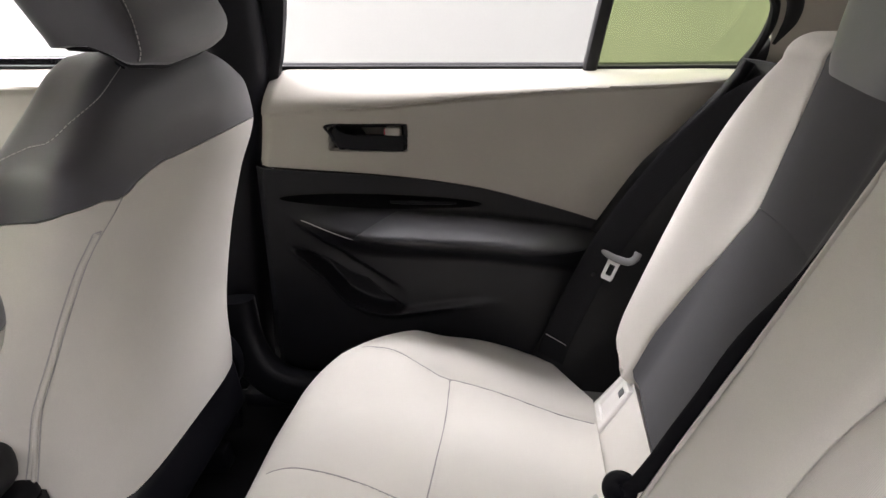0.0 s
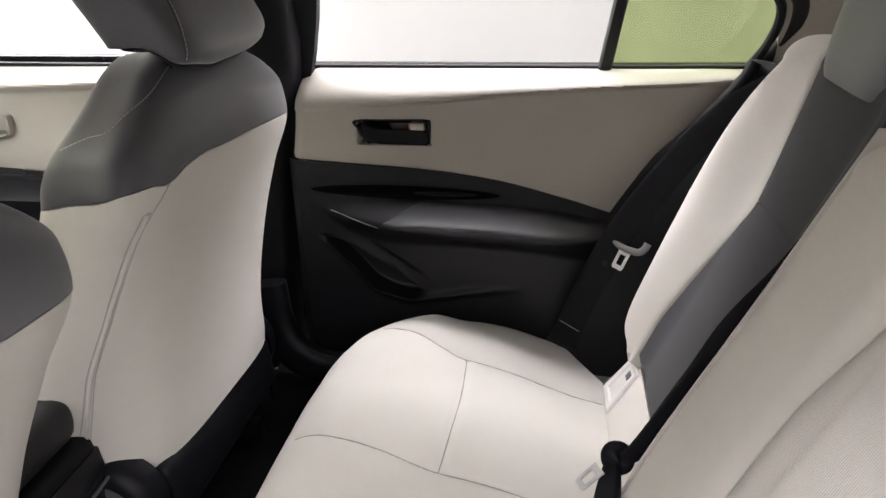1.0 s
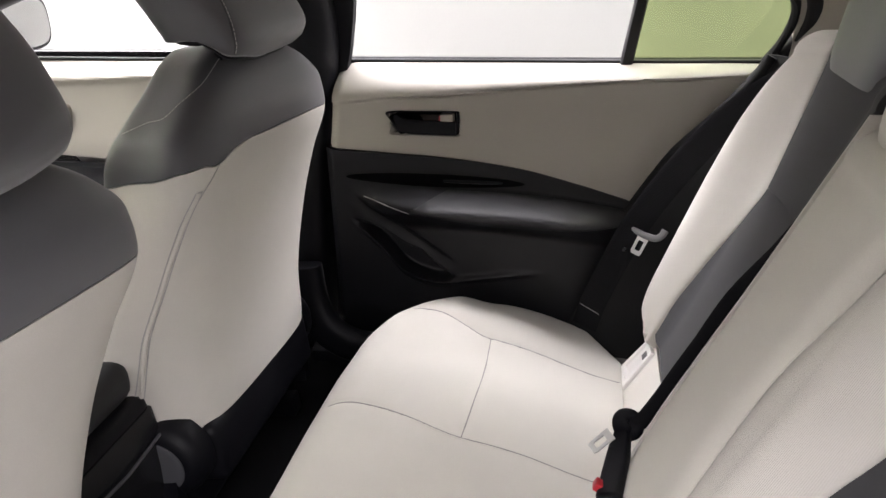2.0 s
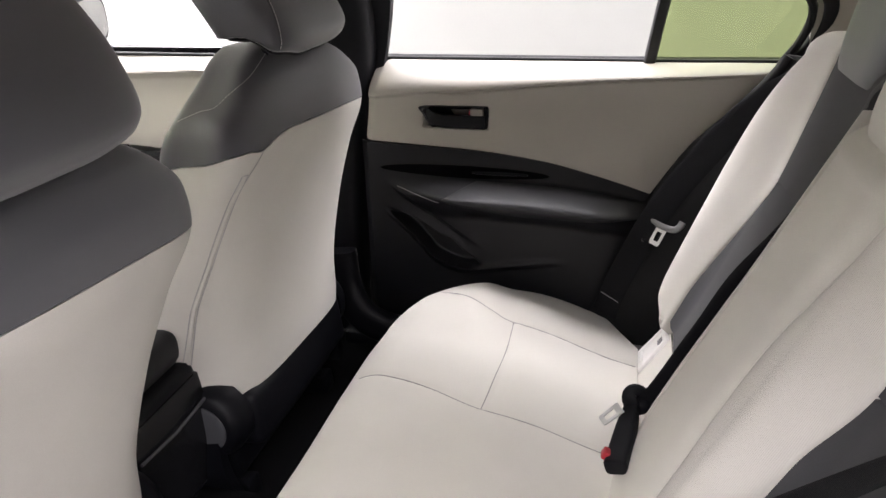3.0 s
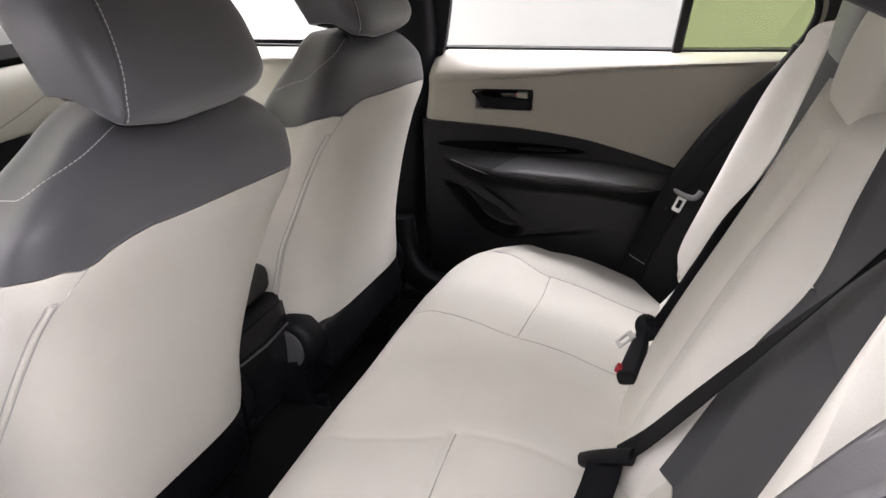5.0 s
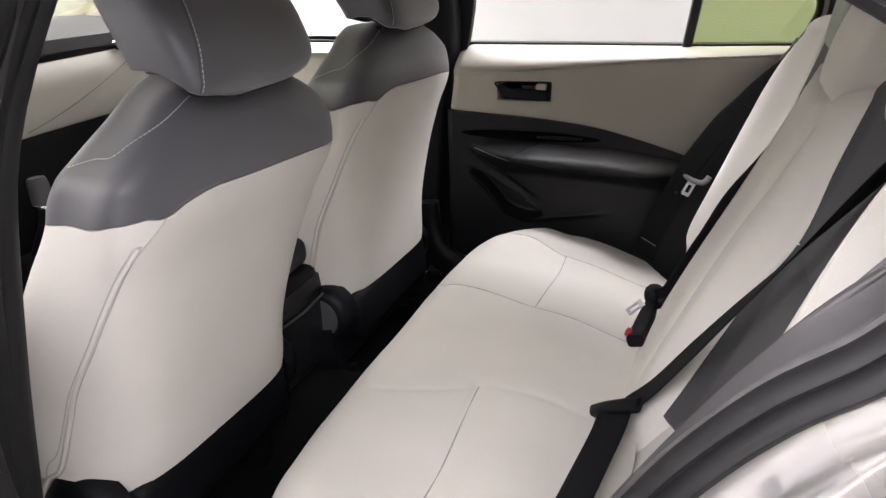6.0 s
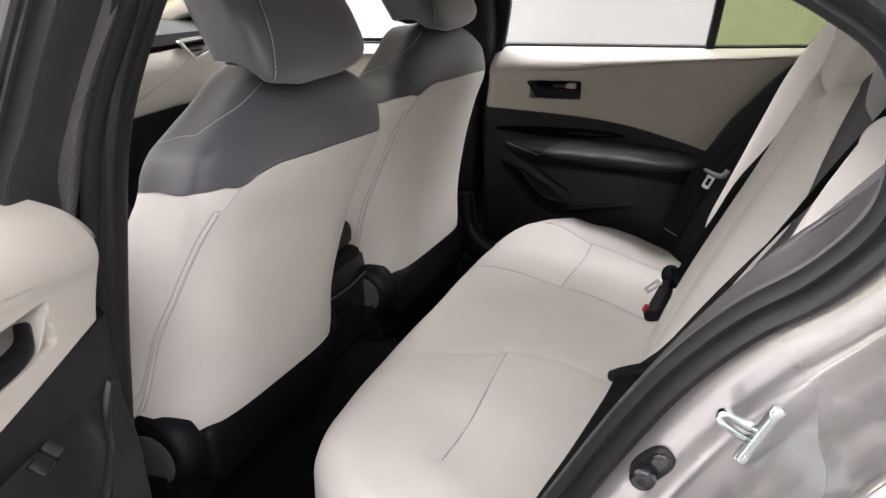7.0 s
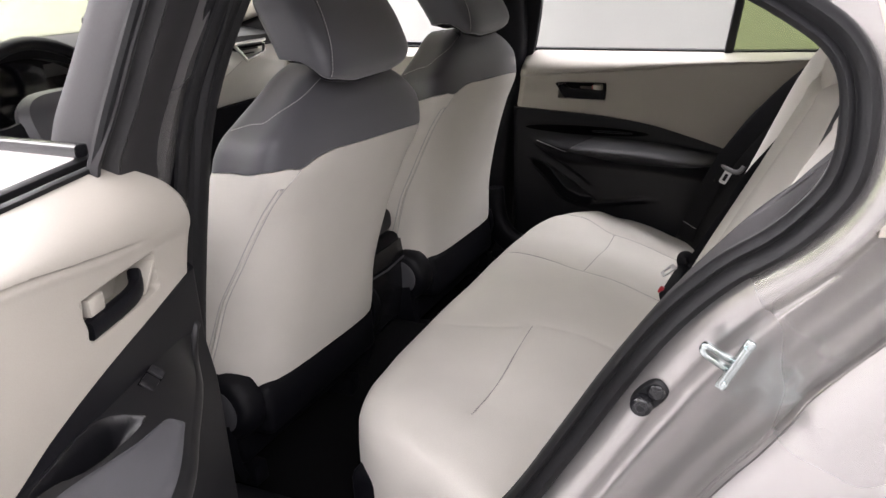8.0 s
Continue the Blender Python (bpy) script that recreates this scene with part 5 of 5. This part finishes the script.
def buckle(label, at, lean, turn):
    b = thing("belt_buckle", label, "buckle", "belt buckles", at=at)
    m = Matrix.Translation(at) @ pose(0, 0, 0, 0, lean, turn) @ Matrix.Scale(1.2, 4)
    rings = []
    for z, kx, ky in ((-0.06, 0.55, 0.75), (-0.03, 0.8, 0.85), (0.0, 1.0, 1.0), (0.045, 1.0, 1.0), (0.056, 0.94, 0.94), (0.058, 0.82, 0.85)):
        rings.append([m @ Vector((x * kx, y * ky, z)) for x, y in round_profile(0.026, 0.042, 24, 4)])
    part("body", loft(rings), BLACK, b)
    part("button", block(-0.007, 0.004, -0.013, 0.013, 0.050, 0.0598, 0.002, m=m), RED, b, "red release button")
    stalk = [m @ Vector(p) for p in ((0, 0, -0.05), (0.006, 0, -0.08), (0.02, 0, -0.115))]
    part("stalk", sweep(stalk, round_profile(0.034, 0.010, 12, 4), m.to_3x3() @ Vector((1, 0, 0))), BLACK, b)


buckle("black belt buckle with a red button beside the backrest", (0.214, -0.128, 0.441), -6, 0)


def centre_buckle():
    b = thing("belt_buckle", "black belt buckle with a red button on the bench", "buckle", "belt buckles", at=(0.22, 0.07, 0.54))
    axis = spline([(0.234, 0.136, 0.584), (0.229, 0.108, 0.567), (0.223, 0.074, 0.554), (0.218, 0.046, 0.549), (0.216, 0.034, 0.548)], 5)
    part("body", sweep(axis, round_profile(0.033, 0.024, 20, 4), (-0.2, 0.3, 0.9), taper=tab((0, 0.62), (0.25, 0.9), (0.5, 1.0), (0.9, 1.0), (1, 0.85))), BLACK, b)
    m = Matrix.Translation((0.202, 0.055, 0.556)) @ pose(0, 0, 0, 0, 28, 0)
    part("button", block(-0.005, 0.006, -0.008, 0.008, -0.007, 0.006, 0.0025, m=m), RED, b, "red release button")


centre_buckle()


def centre_belt():
    b = thing("seat_belt", "black centre seat belt lying along the split backrest", "seat belt", "seat belts", at=(0.22, 0.14, 0.53))
    path = spline([(0.468, 0.1245, 0.985), (0.414, 0.126, 0.88), (0.362, 0.129, 0.80), (0.325, 0.131, 0.72), (0.290, 0.132, 0.656), (0.262, 0.134, 0.609), (0.250, 0.136, 0.596)], 6)
    part("webbing", sweep(path, round_profile(0.045, 0.003, 10, 6), [(-0.12, 0.98, 0.06)] * len(path), taper=tab((0, 1), (0.5, 1), (0.75, 0.7), (1, 0.5))), WEB, b)
    loop = [Vector((0.240 + 0.008 * math.cos(a) - 0.006 * math.sin(a), 0.138 + 0.003 * math.cos(a), 0.594 + 0.013 * math.sin(a) + 0.005 * math.cos(a))) for a in ring_angles(24)]
    part("loop_grip", sweep(loop, round_profile(0.024, 0.010, 14, 3), (0.2, 1.0, 0.1), closed=True), BLACK, b, "black plastic tongue grip")
    belt_tongue(b, (0.224, 0.130, 0.588), (-0.62, -0.30, -0.50), (-0.5, -0.4, 0.75), 0.85, False)


centre_belt()


def near_belt():
    b = thing("seat_belt", "black buckled seat belt drawn across the backrest", "seat belt", "seat belts", at=(0.2, -0.3, 0.55))
    path = spline([(0.545, -0.472, 1.145), (0.472, -0.390, 1.0), (0.420, -0.333, 0.895), (0.362, -0.269, 0.78), (0.311, -0.212, 0.676), (0.262, -0.160, 0.578), (0.222, -0.140, 0.525)], 6)
    turn = []
    for k in range(len(path)):
        f = k / (len(path) - 1)
        edge = Vector((-0.10, 0.20, 0.90)).lerp(Vector((-0.74, -0.28, 0.60)), smooth(f, 0.0, 0.8))
        turn.append(tuple(edge.normalized()))
    part("shoulder_webbing", ribbon(path, turn, 0.038), WEB, b)
    low = spline([(0.208, -0.150, 0.520), (0.203, -0.20, 0.512), (0.190, -0.29, 0.506), (0.176, -0.40, 0.507), (0.160, -0.50, 0.506), (0.150, -0.58, 0.492)], 6)
    part("lap_webbing", ribbon(low, [(-0.30, -0.10, 0.95)] * len(low), 0.056), WEB, b)
    part("tongue_grip", sweep(spline([(0.168, -0.122, 0.492), (0.190, -0.138, 0.513), (0.222, -0.156, 0.536), (0.246, -0.168, 0.550)], 6), round_profile(0.026, 0.015, 14, 3), (-0.5, -0.3, 0.8)), BLACK, b, "black plastic tongue grip")
    part("button", disc((0.172, -0.42, 0.509), (-0.25, 0.1, 0.95), 0.006, 0.005, 0.004, 16), GLOSSB, b)


near_belt()


# ---- dashboard, wheel and console ----
def dashboard():
    d = thing("dashboard", "cream and black dashboard with silver trimmed vents", "dashboard", at=(-1.3, 0, 0.5))

    def top(u, v):
        y = -0.72 + 1.44 * v
        return (-1.19 - 0.42 * u - 0.04 * (abs(y) / 0.7) ** 2 * (1 - u), y, 1.044 + 0.034 * math.sin(u * 2.2) - 0.02 * (y / 0.7) ** 2)
    part("top_pad", sheet(top, 14, 40, (0, 0, -0.03)), DASHTOP, d, "dark grey soft top pad")

    def face(u, v):
        y = -0.13 + 0.84 * u
        z = 0.822 + 0.171 * v
        return (-1.235 + 0.055 * math.sin(v * math.pi * 0.8) - 0.03 * (abs(y) / 0.7) ** 2 + 0.02 * smooth(z, 0.90, 0.99), y, z)
    part("cream_panel", sheet(face, 50, 20, (-0.02, 0, 0)), DASHC, d, "cream moulded panel")
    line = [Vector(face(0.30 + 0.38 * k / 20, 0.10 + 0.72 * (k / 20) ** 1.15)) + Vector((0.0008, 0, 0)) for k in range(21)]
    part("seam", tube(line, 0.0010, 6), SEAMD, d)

    def band(u, v):
        y = -0.70 + 1.40 * u
        return (-1.222 - 0.03 * (abs(y) / 0.7) ** 2 + 0.01 * v, y, 0.990 + 0.036 * v)
    part("black_band", sheet(band, 40, 6, (-0.02, 0, 0)), GLOSSB, d, "gloss black trim band")
    part("lower_panel", sheet(lambda u, v: (-1.33 + 0.105 * v, -0.70 + 1.40 * u, 0.42 + 0.405 * v), 20, 10, (-0.02, 0, 0)), BLACK, d, "black lower dash panel")
    part("silver_strip", sweep([(-1.200 - 0.03 * (abs(y) / 0.7) ** 2, y, 1.028 - 0.018 * (y + 0.2) / 0.66) for y in [-0.2 + 0.80 * k / 20 for k in range(21)]], round_profile(0.008, 0.008, 8, 3)), CHROME, d, "thin satin silver strip")
    part("driver_panel", sheet(lambda u, v: (-1.235 + 0.02 * v, -0.70 + 0.565 * u, 0.822 + 0.171 * v), 16, 8, (-0.02, 0, 0)), BLACK, d, "black panel below the instruments")
    # passenger vent: a silver wedge frame with slats
    for yc in (0.475, -0.60):
        o = [Vector((-1.178, yc + y, z)) for y, z in ((-0.068, 1.018), (0.085, 1.018), (0.074, 0.980), (-0.012, 0.962))]
        v = part("vent", sweep(o + [o[0]], round_profile(0.010, 0.012, 8, 3), (1, 0, 0)), CHROME, d, "silver wedge shaped vent frame")
        for k in range(3):
            z = 0.982 + 0.013 * k
            w = 0.03 + 0.022 * k
            part("slat", block(-1.20, -1.183, yc + 0.005 - w, yc + 0.005 + w, z - 0.002, z + 0.002, 0.001), BLACK, v)
    s = part("display", block(-1.20, -1.185, -0.10, 0.13, 0.99, 1.13, 0.006, m=None), SCREEN, d, "dark centre display")
    part("display_rim", block(-1.205, -1.198, -0.108, 0.138, 0.982, 1.138, 0.006), BLACK, s)
    part("cluster_hood", sheet(lambda u, v: (-1.13 - 0.10 * v, -0.53 + 0.38 * u, 0.985 + 0.105 * math.sin(math.pi * u) ** 0.4), 30, 6, (-0.02, 0, -0.025)), BLACK, d, "dark instrument hood")
    part("instrument_panel", block(-1.215, -1.195, -0.51, -0.17, 0.92, 1.075, 0.004), SCREEN, d, "dark instrument glass")


dashboard()


def steering_wheel():
    w = thing("steering_wheel", "black steering wheel with silver spoke trim", "steering wheel", at=(-1.02, -0.345, 0.94))
    m = Matrix.Translation((-1.02, -0.365, 0.935)) @ pose(0, 0, 0, 0, 68, 0)
    rim = [m @ Vector((0.182 * math.cos(a), 0.182 * math.sin(a), 0)) for a in ring_angles(48)]
    part("rim", sweep(rim, round_profile(0.030, 0.026, 12), m.to_3x3() @ Vector((0, 0, 1)), closed=True), BLACK, w, "black leather rim")
    rows = []
    for k, z in ((0.5, -0.03), (0.95, -0.01), (1.0, 0.01), (0.85, 0.028), (0.4, 0.034)):
        rows.append([m @ Vector((x * k, y * k, z)) for x, y in round_profile(0.15, 0.20, 32, 3)])
    part("hub", loft(rows), PAD, w, "black airbag cover")
    part("badge", disc(m @ Vector((0, 0, 0.033)), m.to_3x3() @ Vector((0, 0, 1)), 0.022, 0.018, 0.004, 24), CHROME, w, "plain oval chrome badge")
    for sgn in (-1, 1):
        part("spoke", sweep([m @ Vector((0.0, sgn * 0.07, 0.005)), m @ Vector((0.01, sgn * 0.12, 0.004)), m @ Vector((0.012, sgn * 0.178, 0))], round_profile(0.055, 0.018, 10, 3), m.to_3x3() @ Vector((0, 0, 1))), BLACK, w)
        part("spoke_trim", sweep([m @ Vector((0.03, sgn * 0.075, 0.018)), m @ Vector((0.028, sgn * 0.12, 0.016)), m @ Vector((0.02, sgn * 0.165, 0.010))], round_profile(0.006, 0.006, 8), m.to_3x3() @ Vector((0, 0, 1))), CHROME, w, "silver spoke trim")
    part("lower_spoke", sweep([m @ Vector((0.06, 0, 0)), m @ Vector((0.178, 0, -0.004))], round_profile(0.05, 0.016, 10, 3), m.to_3x3() @ Vector((0, 0, 1))), BLACK, w)
    part("column", tube([m @ Vector((0, 0, -0.02)), m @ Vector((0, 0, -0.22))], 0.045, 16), BLACK, w, "black column shroud")


steering_wheel()


def console():
    c = thing("centre_console", "black centre console with armrest between the seats", "console", at=(-0.7, 0, 0.37))
    part("body", block(-1.15, -0.46, -0.095, 0.105, 0.36, 0.60, 0.02, 3), BLACK, c, "black console body")
    part("armrest_lid", block(-0.80, -0.47, -0.085, 0.095, 0.60, 0.665, 0.025, 4), VINYL, c, "padded black armrest lid")
    part("rear_panel", sheet(lambda u, v: (-0.458 + 0.01 * math.sin(v * 3), -0.085 + 0.18 * u, 0.38 + 0.20 * v), 8, 8, (-0.012, 0, 0)), GLOSSB, c, "black rear console panel")
    part("trim_edge", sweep([(-0.446, -0.085, 0.535), (-0.444, 0.0, 0.530), (-0.446, 0.092, 0.535)], round_profile(0.005, 0.005, 8)), PAD, c)
    part("gear_lever", tube([(-1.085, 0.0, 0.60), (-1.085, 0.0, 0.73)], 0.012, 14), BLACK, c, "black gear lever")
    part("gear_knob", disc((-1.085, 0.0, 0.715), (-0.1, 0, 1), 0.023, 0.017, 0.06, 24), PAD, c)
    part("gear_boot", loft([[Vector((-1.085 + x * k, y * k, z)) for x, y in round_profile(0.10, 0.08, 24, 3)] for k, z in ((1.0, 0.60), (0.75, 0.63), (0.4, 0.67), (0.28, 0.70))]), BLACK, c, "black gear boot")
    part("gear_ring", disc((-1.085, 0.0, 0.708), (0, 0, 1), 0.024, 0.022, 0.007, 24), CHROME, c, "bright ring under the gear knob")


console()
